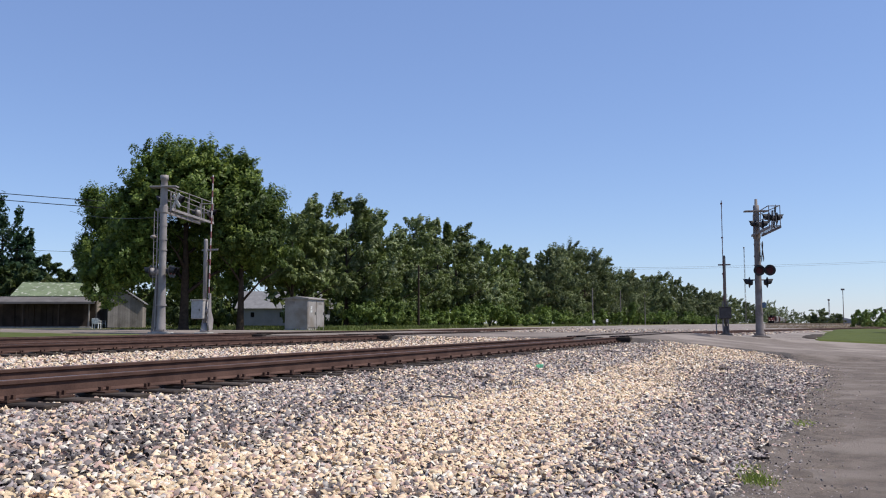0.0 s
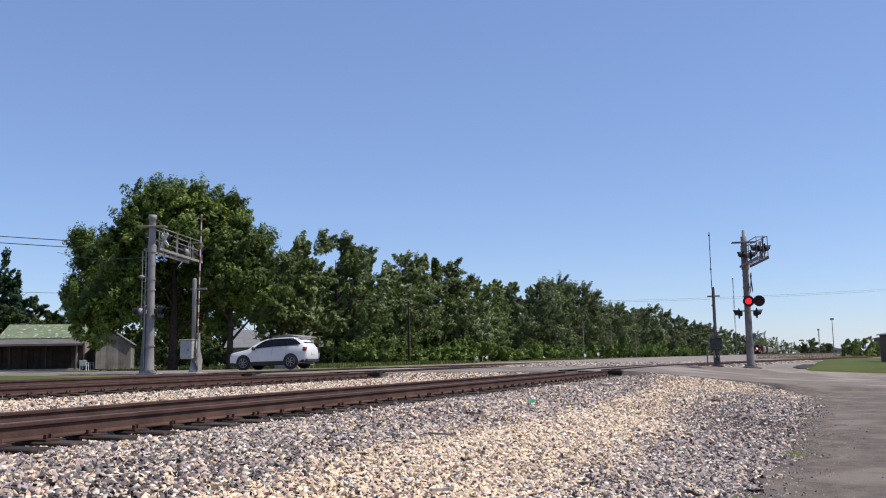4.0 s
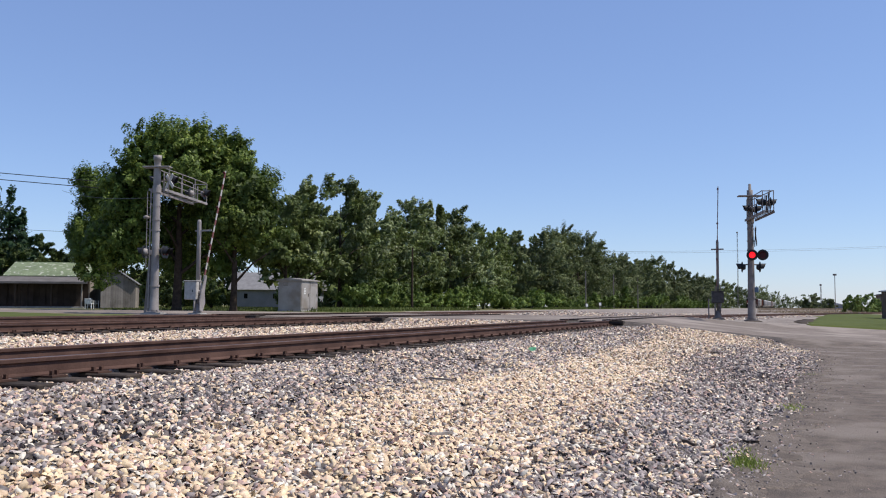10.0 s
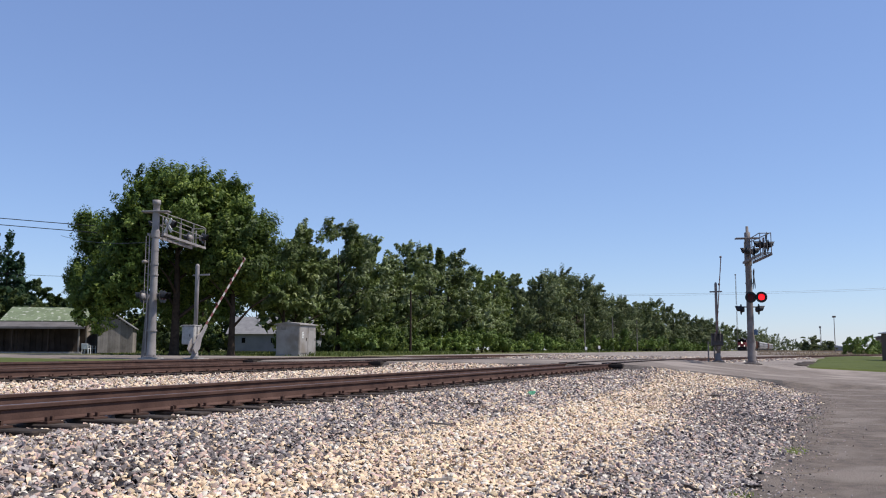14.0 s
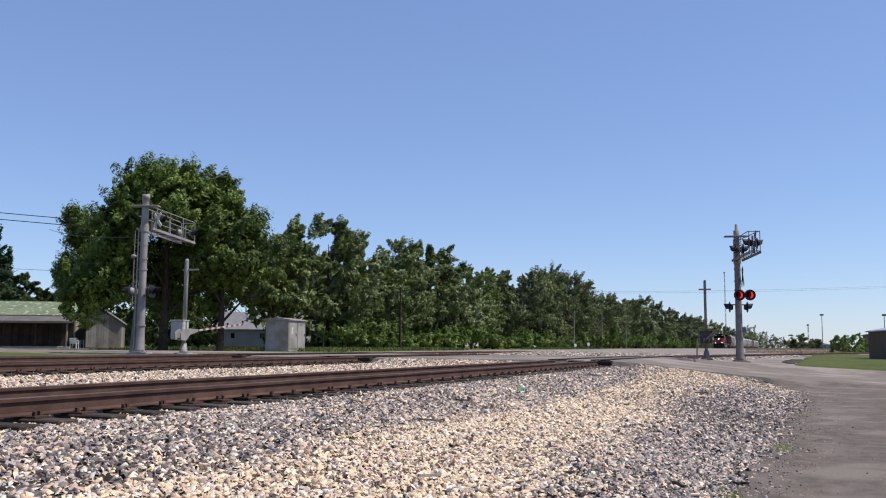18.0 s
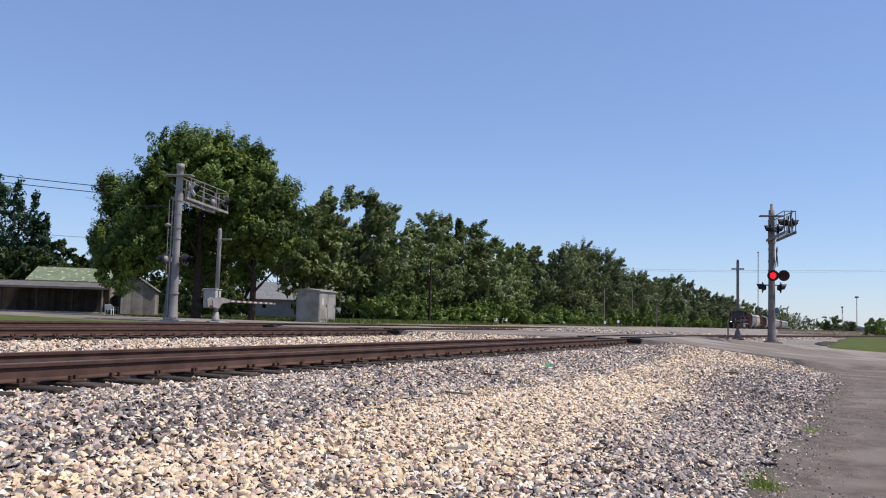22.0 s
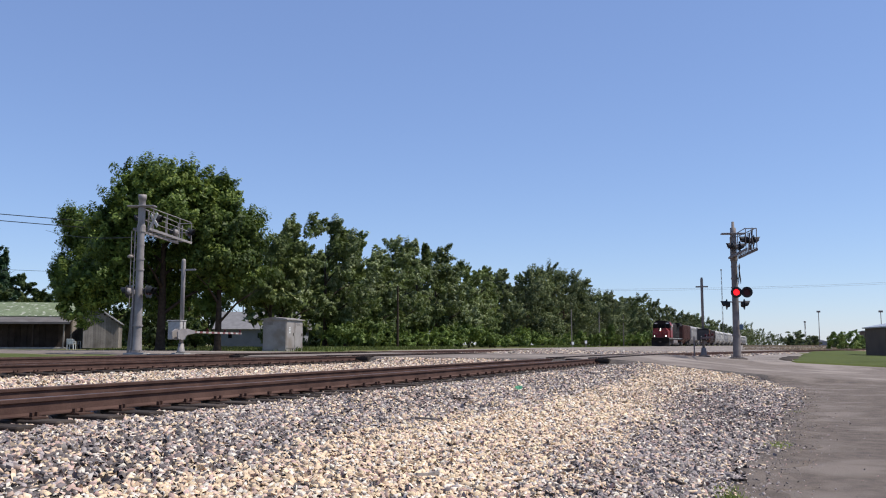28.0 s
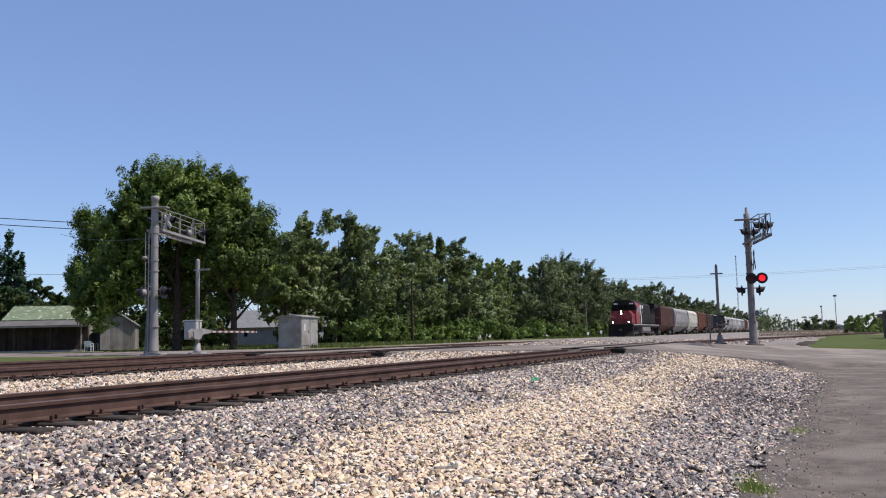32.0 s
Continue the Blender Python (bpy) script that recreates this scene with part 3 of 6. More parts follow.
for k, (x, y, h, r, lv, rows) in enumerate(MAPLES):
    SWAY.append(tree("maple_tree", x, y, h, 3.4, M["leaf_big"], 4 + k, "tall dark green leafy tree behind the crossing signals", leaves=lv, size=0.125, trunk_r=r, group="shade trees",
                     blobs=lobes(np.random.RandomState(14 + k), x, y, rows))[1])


def wood_blobs(rs, h, sp, n, top=0.0, lift=0.04):
    """A broad rounded crown that merges with its neighbours, with a few leaders on top."""
    out = []
    for k in range(n):
        f = (k + 0.5) / n
        a = k * 2.4 + rs.uniform(-0.6, 0.6)
        ring = sp * rs.uniform(0.45, 1.0) * (1 - 0.55 * f ** 2) * (0.45 + 0.55 * min(1, f / 0.4))
        s = sp * rs.uniform(0.26, 0.46) * (1.05 - 0.3 * f)
        out.append((math.cos(a) * ring, math.sin(a) * ring * 1.25, h * (lift + (0.84 - lift) * f), s, s * 1.15, s * rs.uniform(0.65, 0.95)))
    for k in range(4):
        a, r, s = k * 2.4 + rs.uniform(0, 1), sp * rs.uniform(0.1, 0.55), sp * rs.uniform(0.14, 0.24)
        out.append((math.cos(a) * r, math.sin(a) * r, h * rs.uniform(0.88, 0.95), s, s, h * rs.uniform(0.05, 0.09) + top))
    return out


# the edge of the woods along the main track: y and height
EDGE = [(55.4, 8.6), (58.8, 10.2), (62.6, 10.9), (67.6, 10.4), (72.0, 9.2), (76.4, 11.2), (82, 11.2), (89, 11.6), (95.5, 10.2), (103, 10.3), (112, 10.8), (122, 11.2), (132, 12.3), (141, 13.9),
        (151, 13.9), (163, 12.6), (178, 11.2), (197, 12.2), (222, 13.4), (248, 12.8), (280, 12.6), (318, 11.8), (352, 13.0), (400, 13.5), (455, 13.6), (530, 13.4), (640, 13.6), (780, 14), (940, 16)]
for k, (y, h) in enumerate(EDGE):
    rs = np.random.RandomState(60 + k)
    near = y < 125
    sp = (2.9 + 0.6 * (k % 3)) if near else min(9.0, 4.4 + y * 0.012)
    leaf = M["leaf_pale"] if 56 < y < 110 and k % 3 else M["leaf_mid"] if y < 112 else M["leaf_far"]
    h *= 0.95
    SWAY.append(tree("tree", -35.2 - rs.uniform(-0.8, 1.2) - (0 if near else 1.5 + max(0, sp * 1.5 - 12.0)), y, h, sp, leaf, 60 + k,
                     "leafy tree with pale windblown leaves at the wood's edge" if leaf is M["leaf_pale"] else "leafy green tree at the edge of the woods",
                     leaves=34000 if near else 40000 if y < 200 else 20000 if y < 360 else 10000, size=0.15 if near else 0.18 if y < 200 else 0.29 if y < 360 else 0.42, low=0.02, group="trees at the wood's edge",
                     blobs=[(b[0], b[1], max(b[2], 3.9), *b[3:]) if k < 2 else b for b in wood_blobs(rs, h, sp, 15, lift=0.2 if near else 0.08)])[1])
# a second row that closes the gaps
y, k = 68.0, 0
while y < 420:
    rs = np.random.RandomState(200 + k)
    h = float(np.interp(y, [e[0] for e in EDGE], [e[1] for e in EDGE])) * rs.uniform(0.84, 0.95)
    sp = 3.6 + y * 0.012
    tree("tree", -41.5 - rs.uniform(0, 2), y, h, sp, M["leaf_mid"] if y < 180 else M["leaf_far"], 200 + k, "leafy green tree inside the woods", leaves=5500, size=0.36 if y < 200 else 0.5, low=0.02,
         group="trees inside the woods", blobs=wood_blobs(rs, h, sp, 13))
    y += 6.5 + y * 0.06
    k += 1

# bushes along the foot of the woods
y, k = 60.0, 0
while y < 330:
    rs = np.random.RandomState(300 + k)
    h = rs.uniform(1.4, 2.9) * (1 if y < 160 else 1.4)
    x = -31.4 - rs.uniform(-0.6, 1.6)
    t = thing("bush", pose(x, y, float(gz(x, y)) - 0.05), "light green leafy bush below the trees", "bush", "bushes at the wood's edge")
    bm = bmesh.new()
    for q in range(6):
        a = q * 1.05
        rod((0.05 * math.cos(a), 0.05 * math.sin(a), 0), (0.5 * math.cos(a), 0.5 * math.sin(a), h * 0.7), 0.025, 0.008, 5, bm)
    part("stem", bm, M["bark"], t)
    bl = [(rs.uniform(-1.1, 1.1), rs.uniform(-1.3, 1.3), h * rs.uniform(0.25, 0.72), rs.uniform(0.6, 1.0), rs.uniform(0.6, 1.0), h * rs.uniform(0.22, 0.34)) for q in range(8)]
    v, f = leaf_cloud(rs, bl, 6000 if y < 150 else 2000, 0.125 if y < 150 else 0.22)
    mesh_np("foliage", v, f, [M["bush"]], parent=t)
    y += rs.choice([1.6, 2.4, 5.5]) * rs.uniform(0.8, 1.2) * (1 if y < 110 else 2.2)
    k += 1

# added bushes whose dark leaves stand in for trunks and shade below the crowns
for k, (x, y, h) in enumerate(((-43.5, 53.5, 2.3), (-40.8, 54.5, 2.6), (-47.0, 57.0, 2.8))):
    rs = np.random.RandomState(380 + k)
    t = thing("bush", pose(x, y, float(gz(x, y)) - 0.05), "dark bush added to fill in the shade beneath the tall trees", "bush", "bushes beneath the shade trees")
    bm = bmesh.new()
    for q in range(5):
        rod((0, 0, 0), (0.5 * math.cos(q * 1.3), 0.5 * math.sin(q * 1.3), h * 0.7), 0.03, 0.01, 5, bm)
    part("stem", bm, M["bark"], t)
    v, f = leaf_cloud(rs, [(rs.uniform(-1, 1), rs.uniform(-1, 1), h * rs.uniform(0.25, 0.7), 0.9, 0.9, h * 0.3) for q in range(6)], 5000, 0.14)
    mesh_np("foliage", v, f, [M["leaf_dark"]], parent=t)

# added dark backdrop that hides the bright horizon below the tree crowns
for k in range(11):
    rs = np.random.RandomState(720 + k)
    x, y, h = -88 + 4.0 * k + rs.uniform(-1, 1), 87 + 1.9 * k + rs.uniform(-1, 1), rs.uniform(2.6, 3.8)
    t = thing("bush", pose(x, y, float(gz(x, y)) - 0.05), "dark green bush added as a backdrop beyond the sheds", "bush", "hedge bushes")
    bm = bmesh.new()
    for q in range(5):
        rod((0, 0, 0), (0.9 * math.cos(q * 1.3), 0.9 * math.sin(q * 1.3), h * 0.7), 0.04, 0.01, 5, bm)
    part("stem", bm, M["bark"], t)
    v, f = leaf_cloud(rs, [(rs.uniform(-1.8, 1.8), rs.uniform(-1.4, 1.4), h * rs.uniform(0.1, 0.7), 1.5, 1.5, h * 0.3) for q in range(8)], 4000, 0.26, fill=0.3)
    mesh_np("foliage", v, f, [M["leaf_dark"]], parent=t)

# far trees on the left behind the sheds, and beyond the field on the right
for k, (x, y, h, sp, kind) in enumerate(((-95.4, 79.2, 17.2, 5.2, "cedar"), (-90.8, 78.5, 16.3, 4.4, "cedar"), (-88.2, 78.4, 14.5, 3.6, "cedar"), (-86.5, 78.8, 11.700000000000001, 2.8, "cedar"), (-92.8, 88.1, 8.4, 2.7, "leaf_dark"), (-96.8, 89.7, 9.2, 3.2, "leaf_dark"), (-90.4, 87.7, 7.3, 2.0, "leaf_dark"), (-92.8, 91.1, 6.6, 1.5, "leaf_dark"), (-84.1, 74.0, 7.0, 2.7, "leaf_dark"), (-82.9, 75.3, 6.5, 2.2, "leaf_dark"), (-85.8, 72.0, 6.9, 3.0, "leaf_dark"),
                                         (-66, 98, 9, 4.6, "leaf_dark"), (-60, 104, 10.5, 5.4, "leaf_dark"), (-72, 92, 7.5, 4.2, "leaf_dark"), (-78, 90, 4.6, 3.2, "leaf_dark"), (-54, 100, 10.5, 5, "leaf_dark"), (-50, 96, 10, 4.6, "leaf_dark"), (-68, 91, 7.0, 4.0, "leaf_dark"), (-58.5, 65, 9, 3.6, "leaf_mid"), (-55.0, 67.5, 8.5, 3.0, "leaf_mid"), (-63, 63, 4.6, 2.4, "leaf_dark"), (-50.4, 66.3, 6, 1.9, "leaf_mid"))):
    rs = np.random.RandomState(400 + k)
    if kind == "cedar":
        bl = [(rs.uniform(-0.3, 0.3), rs.uniform(-0.3, 0.3), h * (0.08 + 0.88 * q / 12), sp * (1 - 0.85 * q / 12) * 0.9, sp * (1 - 0.85 * q / 12) * 0.9, h * 0.07) for q in range(13)]
        tree("cedar_tree", x, y, h, sp, M["cedar"], 400 + k, "tall dark cedar tree behind the sheds", "tree", 16000, 0.22, blobs=bl, group="cedars")
    else:
        tree("tree", x, y, h, sp, M[kind], 400 + k, "rounded green tree behind the sheds", "tree", 10000, 0.26, low=0.02, blobs=wood_blobs(rs, h, sp, 13), group="trees behind the sheds")
for k, (x, y, h, sp) in enumerate(((1.6, 300, 4.6, 4.2), (7.3, 322, 3.4, 3.0), (-17, 830, 12.5, 12), (-10, 900, 10.5, 12), (-4, 960, 8.5, 10), (5.6, 122, 2.1, 1.6), (7.4, 124, 2.5, 1.7), (9.5, 126, 1.8, 1.8), (8, 165, 1.0, 3),
                                   (-28, 640, 14.5, 12), (-34, 700, 15, 12), (-24, 760, 13.5, 12), (-30, 820, 14, 12))):
    rs = np.random.RandomState(440 + k)
    sp = min(sp, h * 0.85)
    tree("tree" if h > 2.6 else "shrub", x, y, h, sp, M["bush"] if y < 140 else M["leaf_far"], 440 + k, "green tree beyond the dry field" if h > 2.6 else "light green shrub at the edge of the field", "tree" if h > 2.6 else "shrub",
         6000, 0.13 if y < 140 else 0.36, low=0.02, blobs=wood_blobs(rs, h, sp, 11), group="trees beyond the field")


# ---- signals ----
M["dark_case"] = mat("dark_case", (0.075, 0.066, 0.062), 0.7, dark=(0.04, 0.035, 0.033), bump=0.1)
SHUTTERS = {}
GATES = {}


def flasher(parent, m, key=None, housing="black"):
    """A flashing lamp facing its -y: housing, round backing, lens, hood; a lamp with a key gets an added shutter over
    its always lit lens.
    """
    h = part("flasher", lathe([(0.05, -0.16), (0.12, -0.15), (0.155, -0.06), (0.16, 0.0)], 14, Matrix.Rotation(math.pi / 2, 4, "X")), M[housing], parent, smooth=True)
    h.matrix_basis = m
    part("backing", lathe([(0.265, -0.006), (0.272, 0.0), (0.265, 0.008), (0.15, 0.010)], 24, Matrix.Rotation(math.pi / 2, 4, "X")), M["black"], h)
    lens = part("lens", lathe([(0.15, 0.01), (0.14, 0.03), (0.09, 0.042), (0.02, 0.046)], 18, Matrix.Rotation(math.pi / 2, 4, "X")), M["lens_on" if key else "lens_off"], h, smooth=True)
    if key:
        lens["label"] = "round lens that glows red"
    bm = bmesh.new()
    rows = []
    for ln in (0.0, 1.0):
        ring = []
        for r in (0.168, 0.174):
            for i in range(13):
                a = radians(-30 + 240 * i / 12)
                y = -0.012 - ln * (0.30 - 0.16 * abs(i - 6) / 6)
                ring.append(bm.verts.new((r * math.cos(a), y, r * math.sin(a))))
        rows.append(ring)
    p, q = rows
    for o in (0, 13):
        for i in range(12):
            bm.faces.new((p[o + i], p[o + i + 1], q[o + i + 1], q[o + i]))
    for i in range(12):
        bm.faces.new((q[i], q[i + 1], q[14 + i], q[13 + i]))
    bmesh.ops.recalc_face_normals(bm, faces=bm.faces)
    part("hood", bm, M["black"], h)
    if key:
        # no real lamp part: the shutter covers the glowing lens to make it go dark
        s = part("shutter", lathe([(0.163, -0.003), (0.163, 0.003)], 20, Matrix.Translation((0.165, 0, 0)) @ Matrix.Rotation(math.pi / 2, 4, "X")), M["lens_off"], h, "dark red disc added to hide the lit lens")
        s.matrix_basis = pose(-0.165, -0.056, 0)
        SHUTTERS[key] = s
    return h


def crossbuck(parent, m, paint="white"):
    """An X sign of two crossed boards facing +-x, white unless another paint is given."""
    out = []
    for a in (45, -45):
        b = part("crossbuck_board", box(-0.012, 0.012, -0.6, 0.6, -0.115, 0.115, 0.004), M[paint], parent, "flat crossbuck board")
        b.matrix_basis = m @ pose(0.013 if a > 0 else -0.013, 0, 0, a)
        out.append(b)
    return out


def cantilever(x, y, turn, arm, label, lift=0.0, front=False, ladder=True, metal="galv", drop=1.2, width=0.33):
    """A crossing signal mast with an arm along its +y: pole, bracket, walkway with rails, lamps, sign."""
    z0 = float(gz(x, y)) - 0.03
    t = thing("cantilever_signal", pose(x, y, z0, 0, 0, turn), label, "crossing signal", "cantilever crossing signals")
    H = 6.72 + lift
    # the right mast's base is brown to offset blue skylight on shaded faces
    part("foundation", box(-0.42, 0.42, -0.42, 0.42, -0.3, 0.1, 0.03), M["dirt" if front else "concrete"], t, "square concrete foundation")
    part("pole", lathe([(0.25, 0.1), (0.20, 0.25), (0.18, 0.9), (0.155, 3.0), (0.142, H - 0.45), (0.142, H - 0.15)] + ([(0.075, H - 0.14), (0.065, H + 0.16), (0.04, H + 0.17)] if front else [(0.17, H - 0.14), (0.17, H + 0.06), (0.05, H + 0.07)]), 20), M[metal], t, smooth=True)
    part("base_flange", lathe([(0.36, 0.1), (0.36, 0.14), (0.27, 0.15)], 18), M[metal], t)
    for k in range(4):
        a = math.pi / 4 + k * math.pi / 2
        part("anchor_bolt", rod((0.32 * math.cos(a), 0.32 * math.sin(a), 0.1), (0.32 * math.cos(a), 0.32 * math.sin(a), 0.22), 0.018, seg=6), M["weathered"], t)
    zb = H - drop   # lower beam
    bm = box(-0.58, 0.58, -0.2, 0.2, H - 0.47, H - 0.41, 0.01)
    part("bracket_plate", bm, M[metal], t)
    part("collar", lathe([(0.17, zb - 0.16), (0.18, zb - 0.13), (0.18, zb + 0.13), (0.17, zb + 0.16)], 18), M[metal], t)
    for sx in (-width, width):
        b = bar((sx, 0.0, zb), (sx, arm, zb), 0.06, 0.10)
        part("beam", b, M[metal], t)
        part("stay", rod((sx * 0.6, 0.05, zb + 1.05 if front else H - 0.44), (sx, arm * 0.97, zb + 0.98), 0.021), M[metal], t)
        n = 2 if front else 3
        for k in range(n + 1):
            yy = 0.45 + (arm - 0.5) * k / n
            part("rail_post", rod((sx, yy, zb + 0.05), (sx, yy, zb + 0.95 + (1 - yy / arm) * 0.05), 0.02, seg=6), M[metal], t)
        part("hand_rail", rod((sx, 0.2, zb + 0.55), (sx, arm, zb + 0.5), 0.018, seg=6), M[metal], t)
    for k in range(9):
        yy = 0.25 + (arm - 0.3) * k / 8
        part("walkway_slat", box(-width, width, yy - 0.07, yy + 0.07, zb + 0.055, zb + 0.075), M[metal], t)
    part("end_rail", rod((-width, arm, zb + 0.95), (width, arm, zb + 0.95), 0.02, seg=6), M[metal], t)
    for yy, z in ((0.6 if front else 0.75, zb + 0.5), (arm - 0.4, zb + 0.45)):
        part("lamp_bar", rod((-0.42, yy, z), (0.42, yy, z), 0.028, seg=8), M["weathered"], t)
        part("lamp_stem", rod((0, yy, zb), (0, yy, z + 0.35), 0.035, seg=8), M[metal], t)
        for sx in (-1, 1):
            flasher(t, pose(sx * (0.2 if front else 0.3), yy + 0.12 * sx, z, 0, 0, 90 * sx), housing="black" if front else "galv")
    if front:
        # both crossbucks on this mast take the dark case colour
        crossbuck(t, pose(0, arm + 0.1, zb + 0.45, 0, 0, -turn + 8), "dark_case")
        crossbuck(t, Matrix.Rotation(radians(-turn), 4, "Z") @ pose(0.24, -0.05, 4.25, 0, 0, 8), "dark_case")
    else:
        crossbuck(t, pose(0.36, 0.45, zb + 0.42, 0, 0, 52) @ Matrix.Diagonal((1, 0.66, 0.66, 1)))
    zl = 2.87 if front else 2.78
    part("lamp_arm", rod((-0.55, 0, zl), (0.55, 0, zl), 0.03, seg=8), M["weathered"], t)
    for sx in (-1, 1):
        for dy in ((0.0,) if front else (-0.26, 0.26)):
            flasher(t, pose(sx * 0.42, dy * 0.6, zl - 0.12, 0, 0, 90 * sx), housing="galv" if sx < 0 and not front else "black")
    if front:
        # two lamps that face the near traffic
        m = Matrix.Rotation(radians(-turn), 4, "Z")
        part("lamp_crossarm", rod(m @ Vector((-0.1, -0.22, 3.33)), m @ Vector((0.72, -0.22, 3.33)), 0.03, seg=8), M["weathered"], t)
        part("arm_clamp", rod(m @ Vector((0, -0.24, 3.33)), m @ Vector((0, 0.1, 3.33)), 0.05, seg=8), M["weathered"], t)
        flasher(t, m @ pose(0.08, -0.27, 3.33, 0, 0, 2), "left")
        flasher(t, m @ pose(0.57, -0.27, 3.33, 0, 0, 2), "right")
        part("junction_box", box(0.16, 0.34, -0.3, -0.12, 1.5, 1.75, 0.01, m=m), mat("blue_box", (0.10, 0.16, 0.24), 0.6), t, "small blue-grey junction box")
    if ladder:
        for sy in (-0.17, 0.17):
            part("ladder_rail", bar((-0.33, sy, 2.0), (-0.33, sy, zb - 0.1), 0.02, 0.045), M[metal], t)
        zz = 2.15
        while zz < zb - 0.2:
            part("ladder_rung", rod((-0.33, -0.17, zz), (-0.33, 0.17, zz), 0.011, seg=6), M[metal], t)
            zz += 0.3
        part("cable_box", prism([(-0.40, 0.1), (-0.12, 0.1), (-0.12, 2.5), (-0.24, 2.5)], -0.09, 0.09), M["weathered"], t, "tall grey cable box on the mast")
        part("conduit", rod((-0.2, -0.14, 0.3), (-0.2, -0.12, zb), 0.028, seg=8), M[metal], t)
        part("bell", lathe([(0.03, 0.0), (0.11, 0.02), (0.13, 0.10), (0.05, 0.15)], 14, pose(-0.34, -0.2, 4.05)), M["alu"], t, "small silver bell", True)
    for zz in (1.2, 3.55, 4.0, 4.6):
        part("clamp", lathe([(0.232 - zz * 0.014, zz), (0.232 - zz * 0.014, zz + 0.07)], 16), M[metal], t)
    return t


cantilever(-25.38, 30.0, 18, 5.3, "galvanised cantilever crossing signal with ladder and lamps", ladder=True, drop=1.4)
# galvanised as well; the darker steel puts its shaded side into the colour
cantilever(-2.40, 46.2, -166, 4.1, "grey cantilever crossing signal, toned darker for shade, with red flashing lamps", lift=0.0, front=True, ladder=False, metal="weathered", drop=1.66, width=0.24)


def crossing_gate(key, x, y, turn, label, metal, bx=0.12, bar_x=(-0.2, 0.62), casing="arm_white"):
    """A gate: pole with crossbar, mechanism box, and a striped arm along its +y when down."""
    z0 = float(gz(x, y)) - 0.03
    t = thing("crossing_gate", pose(x, y, z0, 0, 0, turn), label, "crossing gate", "crossing gates")
    # brown on the right gate too, against the blue of its shaded side
    part("foundation", box(-0.3, 0.3, -0.3, 0.3, -0.3, 0.12, 0.03), M["concrete" if casing == "arm_white" else "dirt"], t, "square concrete foundation")
    part("pedestal", lathe([(0.2, 0.12), (0.15, 0.2), (0.11, 0.5)], 14), M[metal], t, smooth=True)
    part("pole", lathe([(0.085, 0.2), (0.085, 3.9), (0.07, 3.98), (0.03, 4.0)] if casing == "arm_white" else [(0.066, 0.2), (0.066, 3.9), (0.05, 3.98), (0.03, 4.0)], 14), M[metal], t, smooth=True)
    part("crossbar", box(bar_x[0], bar_x[1], -0.02, 0.02, 3.5, 3.57, 0.008, m=pose(0, 0, 0, 0, 0, -turn)), M[metal], t)
    mech = part("mechanism_box", box(-0.6 + bx, -0.05 + bx, -0.26, 0.26, *((0.66, 1.42) if casing == "arm_white" else (0.86, 1.42)), 0.03), M[casing], t, "pale gate mechanism box" if casing == "arm_white" else "dark gate mechanism box")
    part("box_lid", box(-0.63 + bx, -0.03 + bx, -0.29, 0.29, 1.42, 1.46, 0.01), M[casing], mech)
    part("door_plate", box(-0.5 + bx, -0.2 + bx, -0.268, -0.258, 0.9, 1.3, 0.003), M[casing], mech)
    part("latch", box(-0.24 + bx, -0.21 + bx, -0.285, -0.268, 0.98, 1.08), M["black"], mech)
    part("box_bracket", box(-0.16, 0.0, -0.12, 0.12, 0.7, 1.3, 0.01), M[metal], t)
    # the right arm swaps white for dark steel to show it in shade
    a = part("gate_arm", bar((0, 0.55, 0), (0, 5.75, 0), 0.03, 0.078), M["arm_white" if casing == "arm_white" else "weathered"], t, "slim arm with red stripes")
    a.matrix_basis = pose(0.16 if casing == "arm_white" else 0.07, 0, 0.98, 89)
    for k in range(9):
        y0 = 0.75 + k * 0.58
        part("red_stripe", bar((0, y0, 0), (0, y0 + 0.27, 0), 0.036, 0.084), M["arm_red"], a, "faded red stripe")
    part("hub", rod((-0.24, 0, 0), (0.08, 0, 0), 0.10, seg=14), M[metal], a)
    for sx in (-0.20, 0.045):
        out = [(-0.75, -0.28), (-0.35, -0.34), (0.05, -0.12), (0.75, -0.05), (0.75, 0.06), (0.05, 0.13), (-0.5, 0.12), (-0.8, 0.0)]
        bm = prism([(v, z) for v, z in out], sx, sx + 0.04, m=Matrix(((0, 1, 0, 0), (1, 0, 0, 0), (0, 0, 1, 0), (0, 0, 0, 1))))
        part("counterweight", bm, M[metal], a, "grey counterweight plate")
    for yy in (2.1, 3.9, 5.6):
        part("arm_lamp", lathe([(0.035, 0.06), (0.05, 0.09), (0.05, 0.15), (0.02, 0.17)], 10, pose(0, yy, 0)), M["lens_off"], a, "small red arm lamp")
    GATES[key] = a
    return t


crossing_gate("left", -23.3, 30.2, 11, "galvanised crossing gate with a striped arm and mechanism box", "galv")
# shade on this gate is put into its darker steel and arm
crossing_gate("right", -3.95, 45.8, -170.5, "grey crossing gate with a striped arm, toned darker for shade", "weathered", 0.34, (-0.3, 0.3), "dark_case")
post = thing("marker_post", pose(-4.35, 45.3, float(gz(-4.35, 45.3))), "thin grey steel marker post beside the gate", "post")
part("stake", box(-0.03, 0.03, -0.02, 0.02, -0.1, 1.0, 0.005), M["weathered"], post)

